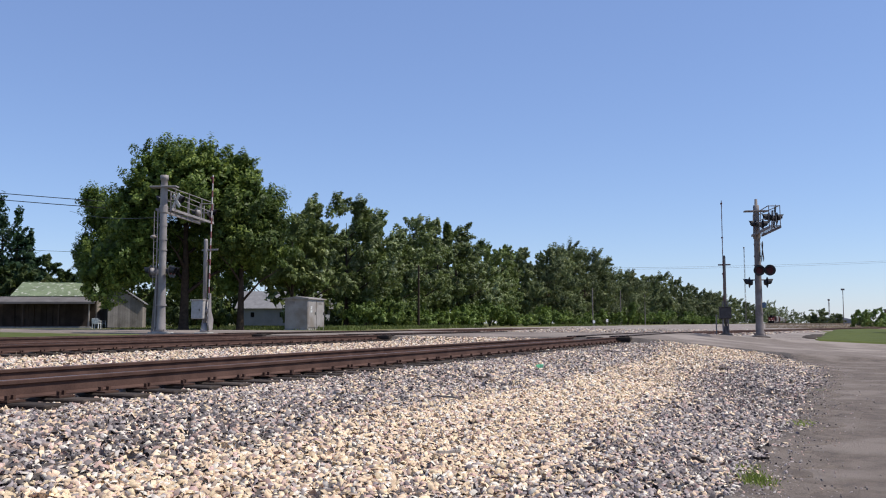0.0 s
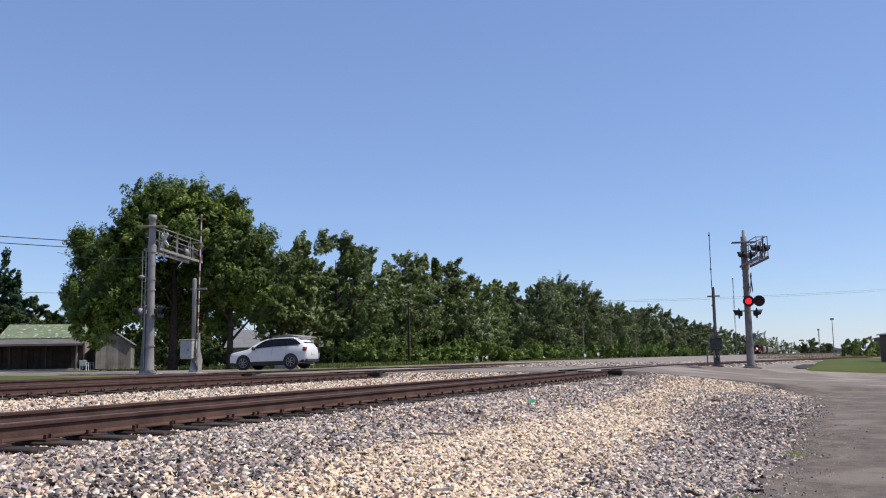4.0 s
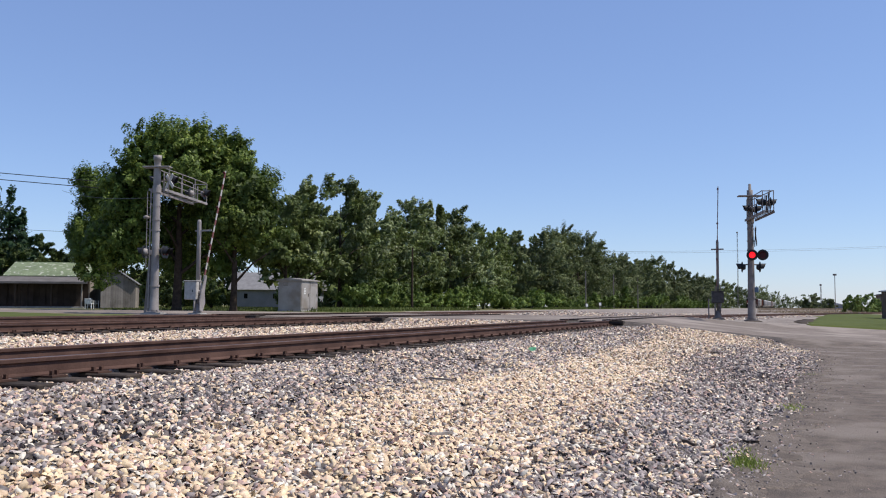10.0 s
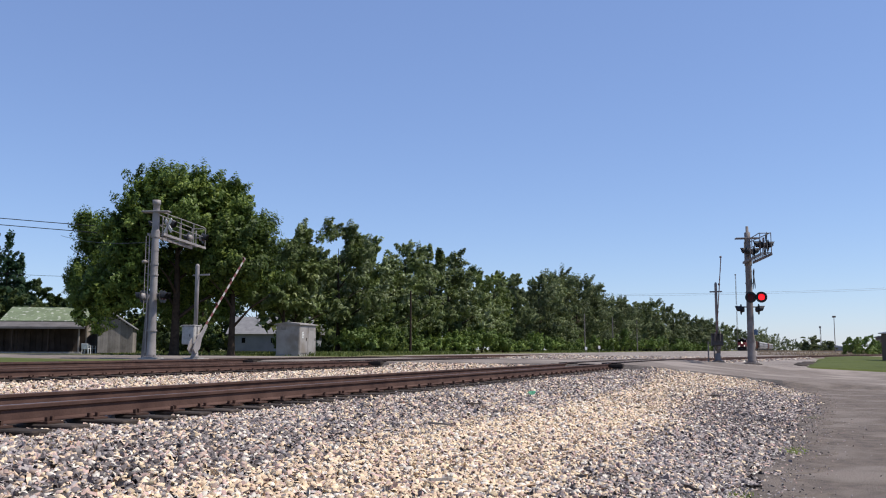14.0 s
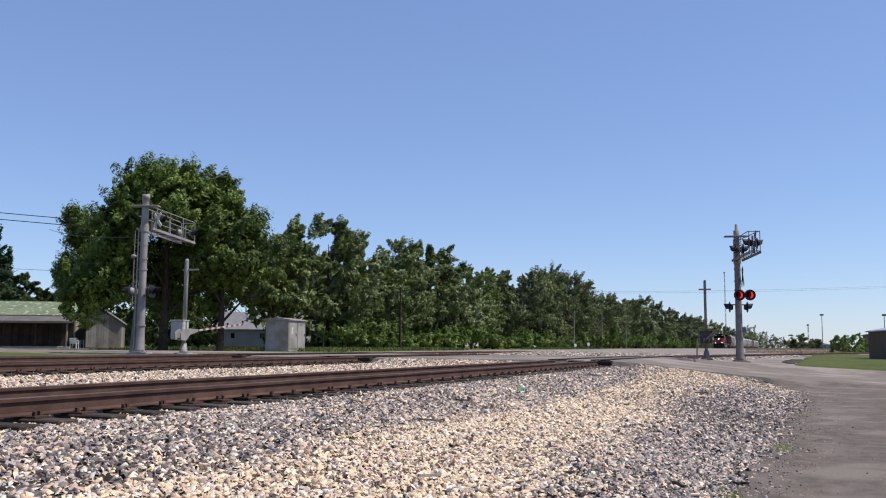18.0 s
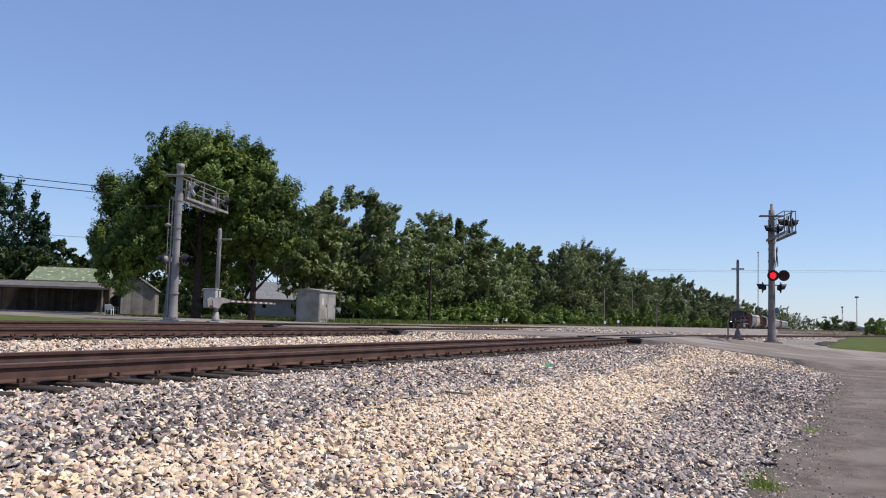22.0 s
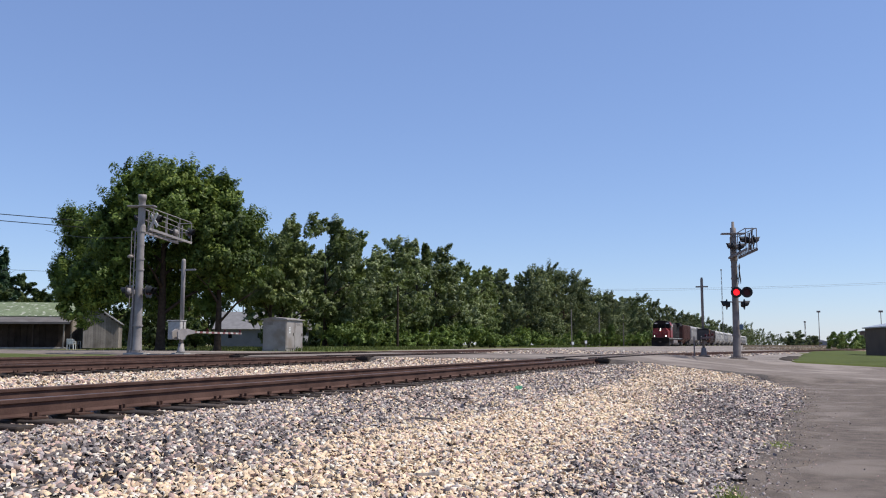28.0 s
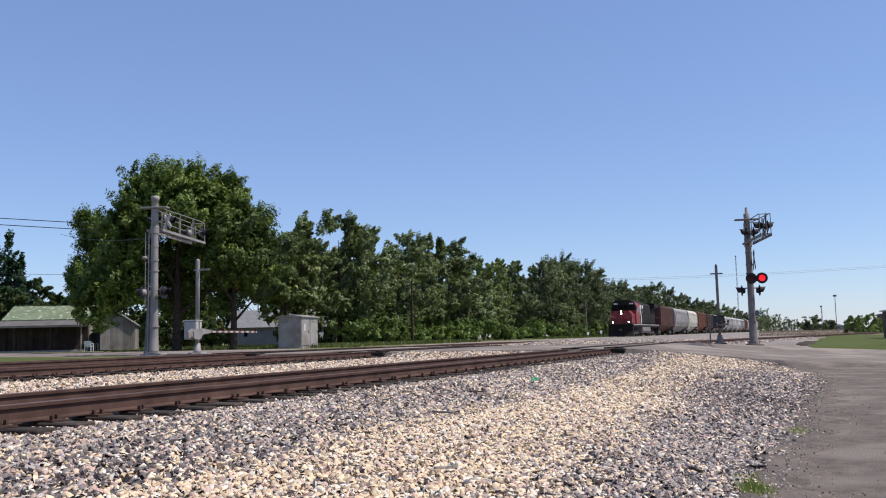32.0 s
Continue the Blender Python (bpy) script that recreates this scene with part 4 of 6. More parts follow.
# ---- signal house ----
sh = thing("signal_house", pose(-28.75, 47.0, 0.86, 0, 0, 6), "grey aluminium railway signal house with low gable roof", "equipment cabinet")
part("footing", box(-0.78, 0.78, -1.22, 1.22, -0.3, 0.06, 0.02), M["concrete"], sh)
part("body", box(-0.75, 0.75, -1.2, 1.2, 0.06, 1.86, 0.015), M["alu"], sh)
bm = prism([(-0.86, 1.84), (0.86, 1.84), (0.86, 1.90), (0.0, 2.02), (-0.86, 1.90)], -1.32, 1.32)
part("roof", bm, M["alu"], sh, "low gabled metal roof")
for yy in (-0.6, 0.6):
    d = part("door", box(0.75, 0.775, yy - 0.55, yy + 0.55, 0.16, 1.78, 0.006), M["alu"], sh)
    part("door_handle", bar((0.795, yy + 0.4, 0.9), (0.795, yy + 0.4, 1.08), 0.03, 0.03), M["black"], d, "dark door handle")
part("notice", box(0.776, 0.782, -0.82, -0.62, 1.05, 1.42), M["white"], sh, "white notice with grey bars")
for k in range(3):
    part("notice_bar", box(0.783, 0.786, -0.79, -0.65, 1.13 + k * 0.09, 1.16 + k * 0.09), M["weathered"], sh)
for z in (1.55, 1.62, 1.69):
    part("vent_slat", box(-0.45, -0.1, -1.215, -1.2, z, z + 0.03), M["weathered"], sh)
    part("vent_slat", box(0.76, 0.785, 0.35, 0.8, z, z + 0.03), M["weathered"], sh)


# ---- the white SUV ----
M["car_paint"] = mat("white_car_paint", (0.70, 0.67, 0.65), 0.35, dark=(0.64, 0.61, 0.59), scale=1, fine=8, bump=0.0, spec=0.35)
M["car_glass"] = mat("tinted_glass", (0.008, 0.009, 0.01), 0.12, dark=(0.006, 0.007, 0.008), bump=0.0, spec=0.2)
M["trim"] = mat("dark_trim", (0.03, 0.03, 0.032), 0.6, bump=0.05)
M["tyre"] = mat("tyre_rubber", (0.02, 0.02, 0.02), 0.85, bump=0.2, fine=80)
M["rim"] = mat("alloy_rim", (0.36, 0.35, 0.345), 0.4, metal=0.6, bump=0.0)
M["tail"] = mat("red_tail_light", (0.32, 0.015, 0.015), 0.2, bump=0.0, spec=0.6)
M["headlight"] = mat("clear_headlight", (0.6, 0.62, 0.64), 0.12, bump=0.0, spec=0.7)
# stations from nose to tail: length, floor, belt, top, half width low, half width top
CAR = [(0.00, 0.38, 0.66, 0.78, 0.66, 0.56), (0.06, 0.30, 0.74, 0.89, 0.80, 0.68), (0.30, 0.26, 0.86, 0.92, 0.91, 0.78), (0.75, 0.25, 0.95, 0.99, 0.955, 0.82), (1.10, 0.25, 1.02, 1.05, 0.96, 0.80),
       (1.50, 0.25, 1.10, 1.29, 0.96, 0.74), (1.95, 0.25, 1.13, 1.50, 0.96, 0.69), (2.30, 0.25, 1.15, 1.59, 0.96, 0.67), (3.00, 0.25, 1.17, 1.62, 0.96, 0.67), (3.60, 0.25, 1.18, 1.615, 0.955, 0.66),
       (4.05, 0.25, 1.20, 1.57, 0.94, 0.64), (4.32, 0.27, 1.21, 1.48, 0.91, 0.64), (4.55, 0.30, 1.16, 1.26, 0.88, 0.72), (4.70, 0.36, 0.98, 1.06, 0.82, 0.74), (4.76, 0.45, 0.80, 0.88, 0.76, 0.70)]


def car_point(l, f, side, out=0.0):
    """A point of the car's flank at length l: f 0 at the belt, 1 at the roof's rim."""
    c = np.array([s[1:] for s in CAR])
    ls = [s[0] for s in CAR]
    zb, belt, top, w, wt = (np.interp(l, ls, c[:, i]) for i in range(5))
    return Vector((l - 2.38, side * (w + (wt - w) * f + out), belt + (top - belt) * f + out * 0.3))


def suv():
    t = thing("suv", pose(2, 42, 0), "white crossover SUV with tinted windows and alloy wheels", "car")
    bm = bmesh.new()
    rings = []
    for l, zb, belt, top, w, wt in CAR:
        half = [(w * 0.86, zb), (w * 0.985, zb + 0.10), (w * 1.0, zb + 0.30 * (belt - zb)), (w * 1.005, zb + 0.62 * (belt - zb)), (w, belt), (wt, top), (wt * 0.82, top + 0.045), (0.0, top + 0.07)]
        ring = [Vector((l - 2.38, y, z)) for y, z in half] + [Vector((l - 2.38, -y, z)) for y, z in half[-2::-1]]
        rings.append([bm.verts.new(p) for p in ring])
    k = len(rings[0])
    for p, q in zip(rings, rings[1:]):
        for i in range(k):
            bm.faces.new((p[i], p[(i + 1) % k], q[(i + 1) % k], q[i]))
    bm.faces.new(rings[0][::-1])
    bm.faces.new(rings[-1])
    bmesh.ops.recalc_face_normals(bm, faces=bm.faces)
    bmesh.ops.bevel(bm, geom=[e for e in bm.edges if e.calc_face_angle(0) > 0.5], offset=0.025, segments=2, affect="EDGES")
    part("body", bm, M["car_paint"], t, "white painted body", True)
    for side in (-1, 1):
        for name, pts in (("front_window", [(1.55, 0.08), (1.98, 0.80), (2.20, 0.94), (2.76, 0.94), (2.76, 0.06)]), ("rear_window_side", [(2.775, 0.06), (2.775, 0.94), (3.6, 0.94), (3.6, 0.06)]),
                          ("quarter_window", [(3.615, 0.07), (3.615, 0.94), (4.02, 0.92), (4.36, 0.42), (4.30, 0.16)])):
            bm = bmesh.new()
            a = [bm.verts.new(car_point(l, f, side, 0.03)) for l, f in pts]
            b = [bm.verts.new(car_point(l, f, side, -0.02)) for l, f in pts]
            n = len(pts)
            bm.faces.new(a)
            bm.faces.new(b[::-1])
            for i in range(n):
                bm.faces.new((a[i], b[i], b[(i + 1) % n], a[(i + 1) % n]))
            bmesh.ops.recalc_face_normals(bm, faces=bm.faces)
            part("side_window", bm, M["car_glass"], t, "dark tinted side window")
        part("sill_trim", box(-1.0, 1.0, side * 0.93 - 0.04, side * 0.94 + 0.04, 0.22, 0.42, 0.015), M["trim"], t, "dark grey sill")
        for l in (2.76, 3.62):
            part("door_seam", bar(car_point(l, -0.95, side, 0.002), car_point(l, 0.0, side, 0.002), 0.006, 0.006), M["trim"], t)
        for l in (2.60, 3.42):
            part("door_handle", bar(car_point(l - 0.1, -0.14, side, 0.02), car_point(l + 0.08, -0.14, side, 0.02), 0.03, 0.03), M["car_paint"], t)
        part("door_mirror", lathe([(0.02, -0.1), (0.09, -0.07), (0.1, 0.04), (0.04, 0.1)], 10, pose(1.62 - 2.38, side * 1.04, 1.12, 90, 0, 0)), M["trim"], t, smooth=True)
        part("roof_rail", rod(car_point(2.4, 1.0, side * 0.96, 0.05), car_point(3.9, 1.0, side * 0.96, 0.05), 0.018, seg=6), M["trim"], t)
        part("headlight", box(-2.25, -1.98, side * 0.72 - 0.11, side * 0.72 + 0.11, 0.68, 0.80, 0.03), M["headlight"], t, "clear headlight")
        part("tail_light", box(2.10, 2.33, side * 0.78 - 0.12, side * 0.78 + 0.10, 0.90, 1.12, 0.03), M["tail"], t, "red tail light")
        for lx in (0.96, 3.80):
            # dark disc for the arch trim and for the shadowed gap round the wheel
            part("wheel_arch", lathe([(0.43, -0.06), (0.435, 0.012), (0.38, 0.018)], 24, pose(lx - 2.38, side * 0.955, 0.38, 90 * -side, 0, 0)), M["trim"], t, "dark wheel arch trim with the gap's shade painted in")
            w = part("wheel", lathe([(0.30, -0.11), (0.355, -0.10), (0.37, -0.05), (0.37, 0.05), (0.355, 0.10), (0.26, 0.11)], 28, Matrix.Rotation(math.pi / 2 * -side, 4, "X")), M["tyre"], t, "black tyre with alloy rim", True)
            at = (lx - 2.38, side * 0.875, 0.37)
            w.matrix_basis = pose(*at)
            part("rim", lathe([(0.26, 0.09), (0.265, 0.118), (0.235, 0.12), (0.225, 0.095), (0.07, 0.10), (0.06, 0.125), (0.02, 0.128)], 24, Matrix.Rotation(math.pi / 2 * -side, 4, "X")), M["weathered"], w)
            for q in range(7):
                a = q * 2 * math.pi / 7
                part("spoke", bar((0.04 * math.cos(a), side * 0.115, 0.04 * math.sin(a)), (0.245 * math.cos(a), side * 0.122, 0.245 * math.sin(a)), 0.055, 0.03), M["rim"], w)
            WHEELS.append((w, at))
    for name, l0, l1, f0 in (("windscreen", 1.22, 2.12, 0.84), ("rear_window", 4.55, 4.2, 0.86)):
        c = {s[0]: s for s in CAR}
        ls = [s[0] for s in CAR]
        bm = bmesh.new()
        vs = []
        for l in (l0, l1):
            top = float(np.interp(l, ls, [s[3] for s in CAR]))
            wt = float(np.interp(l, ls, [s[5] for s in CAR]))
            vs.append([(l - 2.38, -wt * f0, top + 0.066), (l - 2.38, 0, top + 0.084), (l - 2.38, wt * f0, top + 0.066)])
        a = [bm.verts.new(p) for p in vs[0] + vs[1][::-1]]
        bm.faces.new((a[0], a[1], a[4], a[5]))
        bm.faces.new((a[1], a[2], a[3], a[4]))
        bmesh.ops.solidify(bm, geom=bm.faces[:], thickness=0.012)
        part(name, bm, M["car_glass"], t, "dark tinted glass")
    for side in (-1, 1):
        part("window_trim", bar(car_point(1.58, 0.02, side, 0.012), car_point(4.3, 0.02, side, 0.012), 0.014, 0.02), M["rim"], t, "bright strip below the windows")
        part("door_crease", bar(car_point(1.75, -0.40, side, 0.006), car_point(4.0, -0.30, side, 0.006), 0.012, 0.022), M["car_paint"], t)
        part("lower_cladding", box(-2.22, -1.9, side * 0.86 - 0.05, side * 0.86 + 0.05, 0.26, 0.40, 0.02), M["trim"], t, "dark lower cladding")
        part("rear_cladding", box(1.9, 2.2, side * 0.84 - 0.05, side * 0.84 + 0.05, 0.30, 0.46, 0.02), M["trim"], t, "dark lower cladding")
    part("front_grille", box(-2.385, -2.30, -0.45, 0.45, 0.50, 0.70, 0.02), M["trim"], t, "dark grille with upright bars")
    part("front_bumper", box(-2.37, -2.05, -0.78, 0.78, 0.26, 0.42, 0.04), M["trim"], t)
    part("rear_bumper", box(2.12, 2.40, -0.82, 0.82, 0.30, 0.50, 0.05), M["trim"], t, "dark rear bumper")
    part("number_plate", box(2.385, 2.40, -0.26, 0.26, 0.72, 0.86), M["white"], t, "pale plate with plain bars")
    part("roof_spoiler", box(1.72, 2.02, -0.58, 0.58, 1.585, 1.62, 0.012), M["car_paint"], t)
    part("antenna", rod((0.9, 0, 1.66), (1.05, 0, 1.78), 0.008, seg=5), M["trim"], t)
    part("underbody", box(-2.1, 2.1, -0.75, 0.75, 0.2, 0.34, 0.03), M["trim"], t)
    return t


WHEELS = []
SUV = suv()
SUV.scale = (0.92, 0.955, 0.955)

# ---- the train ----
M["loco_red"] = mat("locomotive_red", (0.25, 0.022, 0.018), 0.5, dark=(0.16, 0.018, 0.015), scale=1, fine=12, bump=0.03)
M["loco_black"] = mat("locomotive_black", (0.014, 0.012, 0.012), 0.75, spec=0.15, dark=(0.03, 0.024, 0.02), scale=1.2, fine=14, bump=0.05)
M["loco_white"] = mat("locomotive_white", (0.62, 0.60, 0.57), 0.55, dark=(0.45, 0.42, 0.38), scale=1.5, fine=12, bump=0.03)
M["loco_glass"] = M["car_glass"]
M["lamp"] = glow("headlamp", (1.0, 0.93, 0.78), 14.0)
M["steel"] = mat("dark_truck_steel", (0.06, 0.05, 0.045), 0.8, dark=(0.03, 0.026, 0.024), scale=3, fine=20, bump=0.1)


def bogie(t, y, wheels, half=0.78):
    """A truck: side frames, axles and wheels."""
    n = len(wheels)
    b = part("truck", box(-1.0, 1.0, y - 0.3, y + 0.3, 0.55, 0.85, 0.03), M["steel"], t, "dark steel truck")
    y0, y1 = y + wheels[0] - 0.45, y + wheels[-1] + 0.45
    for sx in (-1.02, 1.02):
        bm = prism([(y0, 0.48), (y0 + 0.3, 0.36), (y1 - 0.3, 0.36), (y1, 0.48), (y1 - 0.1, 0.70), (y + 0.35, 0.82), (y - 0.35, 0.82), (y0 + 0.1, 0.70)], sx - 0.07, sx + 0.07,
                   m=Matrix(((0, 1, 0, 0), (1, 0, 0, 0), (0, 0, 1, 0), (0, 0, 0, 1))))
        part("side_frame", bm, M["steel"], b)
    for dy in wheels:
        for sx in (-0.76, 0.76):
            part("wheel", lathe([(0.46, -0.07), (0.50, -0.065), (0.47, 0.02), (0.46, 0.07), (0.2, 0.06)], 20, Matrix.Translation((sx, y + dy, 0.46)) @ Matrix.Rotation(math.pi / 2, 4, "Y")), M["steel"], b, smooth=True)
        part("axle", rod((-0.76, y + dy, 0.46), (0.76, y + dy, 0.46), 0.09, seg=8), M["steel"], b)


def locomotive():
    t = thing("locomotive", pose(-C_N, 300, 0.862), "red and black diesel freight locomotive with lit headlights", "locomotive")
    part("frame", box(-1.5, 1.5, 0.9, 21.6, 1.25, 1.65, 0.03), M["loco_black"], t)
    part("pilot", prism([(-1.5, 0.18), (1.5, 0.18), (1.5, 1.6), (-1.5, 1.6)], 0.55, 1.0), M["loco_black"], t, "black front pilot")
    bm = prism([(-1.45, 0.14), (1.45, 0.14), (1.45, 0.75), (-1.45, 0.75)], 0.2, 0.56)
    for v in bm.verts:
        if v.co.y < 0.3 and v.co.z > 0.5:
            v.co.y = 0.5
    part("snow_plough", bm, M["loco_black"], t)
    part("anticlimber", box(-1.5, 1.5, 0.25, 0.6, 1.5, 1.62, 0.02), M["loco_black"], t)
    part("coupler", box(-0.16, 0.16, -0.1, 0.6, 0.75, 1.0, 0.03), M["steel"], t)
    # short nose, sloping to the front
    bm = prism([(-1.42, 1.5), (1.42, 1.5), (1.42, 2.75), (0.95, 3.26), (-0.95, 3.26), (-1.42, 2.75)], 0.95, 2.9)
    for v in bm.verts:
        if v.co.y < 1.0:
            v.co.y += (v.co.z - 1.65) * 0.22
            v.co.x *= 0.93
    part("nose", bm, M["loco_red"], t, "red sloping nose")
    part("nose_door", box(0.15, 0.72, 0.98, 1.06, 1.7, 2.75, 0.02), M["loco_red"], t)
    # cab
    part("cab_top", prism([(-1.56, 3.34), (1.56, 3.34), (1.56, 3.76), (1.26, 4.39), (0.6, 4.59), (-0.6, 4.59), (-1.26, 4.39), (-1.56, 3.76)], 2.835, 3.3), M["loco_black"], t, "black upper cab front")
    cab = part("cab", prism([(-1.55, 1.65), (1.55, 1.65), (1.55, 3.75), (1.25, 4.38), (0.6, 4.58), (-0.6, 4.58), (-1.25, 4.38), (-1.55, 3.75)], 2.85, 5.6), M["loco_red"], t, "red cab")
    for x0, x1 in ((-1.28, -0.70), (-0.62, -0.04), (0.04, 0.62), (0.70, 1.28)):
        part("windscreen", box(x0, x1, 2.805, 2.84, 3.32, 3.98, 0.01), M["loco_glass"], cab, "dark cab window")
    part("cab_roof", prism([(-1.28, 4.39), (1.28, 4.39), (0.62, 4.63), (-0.62, 4.63)], 2.80, 5.65), M["loco_black"], cab)
    for sx in (-1, 1):
        for y0, y1 in ((3.5, 4.1), (4.25, 4.85)):
            part("cab_side_window", box(sx * 1.555 - 0.012, sx * 1.555 + 0.012, y0, y1, 3.05, 3.7), M["loco_glass"], cab, "dark cab window")
        part("number_board", box(sx * 0.98 - 0.24, sx * 0.98 + 0.24, 2.81, 2.838, 4.08, 4.26), M["white"], cab, "number board with plain bars")
        part("ditch_light", rod((sx * 0.98, 0.52, 1.85), (sx * 0.98, 0.62, 1.85), 0.075, seg=14), M["lamp"], t, "lit ditch light")
        part("ditch_light_box", box(sx * 0.98 - 0.2, sx * 0.98 + 0.2, 0.60, 0.8, 1.62, 2.06, 0.02), M["loco_black"], t)
    for dz in (-0.13, 0.13):
        part("headlight", rod((0, 1.12, 3.04 + dz), (0, 1.25, 3.04 + dz), 0.07, seg=14), M["lamp"], t, "lit headlight")
    part("headlight_box", box(-0.34, 0.34, 1.2, 1.5, 2.82, 3.24, 0.03), M["loco_black"], t)
    # long hood with pale diagonal bands, radiators, exhaust
    hood = part("hood", box(-0.92, 0.92, 5.6, 17.6, 1.65, 4.25, 0.06), M["loco_black"], t, "black engine hood")
    part("radiator", prism([(-0.95, 1.65), (0.95, 1.65), (0.95, 3.7), (1.5, 4.05), (1.5, 4.5), (1.2, 4.6), (-1.2, 4.6), (-1.5, 4.5), (-1.5, 4.05), (-0.95, 3.7)], 17.6, 21.4), M["loco_black"], t, "flared radiator housing")
    part("hood_shoulder", prism([(-0.92, 4.2), (0.92, 4.2), (0.6, 4.48), (-0.6, 4.48)], 6.0, 17.6), M["loco_black"], hood)
    part("exhaust", box(-0.4, 0.4, 11.4, 12.4, 4.45, 4.72, 0.04), M["steel"], hood)
    part("hood_front", box(-0.99, 0.99, 5.58, 8.6, 1.66, 4.32, 0.05), M["loco_red"], hood, "red front of the hood")
    for k, y0 in enumerate((8.0, 9.6)):
        for sx in (-1, 1):
            bm = prism([(y0, 1.70), (y0 + 0.9, 1.70), (y0 + 2.1, 4.15), (y0 + 1.2, 4.15)], sx * 0.925 - 0.012, sx * 0.925 + 0.012, m=Matrix(((0, 1, 0, 0), (1, 0, 0, 0), (0, 0, 1, 0), (0, 0, 0, 1))))
            part("pale_band", bm, M["loco_white"], hood, "pale diagonal band")
    for k in range(9):
        for sx in (-1, 1):
            part("hood_door", box(sx * 0.93 - 0.012, sx * 0.93 + 0.012, 10.4 + k * 0.78, 11.1 + k * 0.78, 1.75, 3.7, 0.006), M["loco_black"], hood)
    part("fuel_tank", prism([(-1.3, 0.45), (1.3, 0.45), (1.5, 0.75), (1.5, 1.25), (-1.5, 1.25), (-1.5, 0.75)], 7.4, 13.6), M["weathered"], t, "grey dusty fuel tank")
    for sx in (-1, 1):
        part("sill_stripe", box(sx * 1.51 - 0.008, sx * 1.51 + 0.008, 1.0, 21.5, 1.50, 1.56), M["loco_white"], t, "pale sill stripe")
        for q in range(13):
            yy = 1.1 + q * 1.68
            if not 2.6 < yy < 5.7:
                part("rail_stanchion", rod((sx * 1.46, yy, 1.65), (sx * 1.46, yy, 2.65), 0.02, seg=5), M["steel"], t)
        part("hand_rail", rod((sx * 1.46, 5.7, 2.65), (sx * 1.46, 21.3, 2.65), 0.018, seg=5), M["steel"], t)
        part("nose_rail", rod((sx * 1.46, 0.6, 2.7), (sx * 0.5, 0.5, 2.35), 0.02, seg=5), M["weathered"], t)
        for q in range(4):
            part("step", box(sx * 1.42 - 0.2, sx * 1.42 + 0.12, 0.65, 1.0, 0.4 + q * 0.3, 0.44 + q * 0.3), M["loco_black"], t)
    bogie(t, 4.6, (-1.9, 0, 1.9))
    bogie(t, 17.2, (-1.9, 0, 1.9))
    return t


def hopper(length, base, label, kind):
    """A covered hopper (round sides) or open-top ribbed hopper."""
    t = thing("hopper_car", pose(-C_N, 400, 0.862), label, "freight car", "freight cars")
    m = mat(label.split(" hopper")[0].replace(" ", "_"), base, 0.75, dark=tuple(c * 0.62 for c in base), scale=0.9, fine=9, bump=0.08, stain=tuple(c * 0.4 for c in base), stain_scale=0.6, stain_at=0.60)
    y0, y1 = 0.7, length - 0.7
    sec = [(-1.38, 1.5), (1.38, 1.5), (1.53, 2.2), (1.55, 3.2), (1.42, 4.1), (1.0, 4.42), (-1.0, 4.42), (-1.42, 4.1), (-1.55, 3.2), (-1.53, 2.2)] if kind == "covered" else \
        [(-1.5, 1.5), (1.5, 1.5), (1.53, 1.6), (1.53, 4.2), (1.5, 4.28), (0.9, 4.36), (-0.9, 4.36), (-1.5, 4.28), (-1.53, 4.2), (-1.53, 1.6)]
    part("body", prism(sec, y0 + 0.5, y1 - 0.5), m, t, smooth=False)
    n = max(3, int(length / 3.6))
    for k in range(n):
        a, b = y0 + 1.6 + (y1 - y0 - 3.2) * k / n, y0 + 1.6 + (y1 - y0 - 3.2) * (k + 1) / n
        bm = prism([(-1.3, 1.5), (1.3, 1.5), (0.4, 0.55), (-0.4, 0.55)], a + 0.1, b - 0.1)
        for v in bm.verts:
            if v.co.z < 1:
                v.co.y = (a + b) / 2 + (v.co.y - (a + b) / 2) * 0.35
        part("hopper_bay", bm, m, t)
    part("sill", box(-0.25, 0.25, y0 - 0.3, y1 + 0.3, 0.85, 1.2, 0.02), M["steel"], t)
    for yy in (y0 + 0.25, y1 - 0.25):
        part("end_platform", box(-1.45, 1.45, yy - 0.6, yy + 0.6, 1.1, 1.22, 0.01), m, t)
        for sx in (-1.4, 1.4):
            part("corner_post", bar((sx, yy, 1.2), (sx, yy, 3.9), 0.09, 0.09), m, t)
            for q in range(6):
                part("ladder_rung", rod((sx, yy - 0.22, 1.4 + q * 0.42), (sx, yy + 0.22, 1.4 + q * 0.42), 0.016, seg=5), m, t)
    ribs = int((y1 - y0) / (1.45 if kind == "covered" else 1.0))
    for k in range(ribs + 1):
        yy = y0 + 0.6 + (y1 - y0 - 1.2) * k / ribs
        for sx in (-1, 1):
            part("rib", box(sx * 1.555 - 0.04, sx * 1.555 + 0.03, yy - 0.05, yy + 0.05, 1.55, 3.9 if kind == "covered" else 4.2), m, t)
    part("roof_walk", box(-0.55, 0.55, y0 + 0.6, y1 - 0.6, 4.46, 4.50), m, t)
    for k in range(4):
        yy = y0 + 2 + (y1 - y0 - 4) * k / 3
        part("roof_hatch", box(-0.3, 0.3, yy - 0.8, yy + 0.8, 4.4, 4.56, 0.03), m, t)
    bogie(t, y0 + 1.5, (-0.88, 0.88))
    bogie(t, y1 - 1.5, (-0.88, 0.88))
    return t


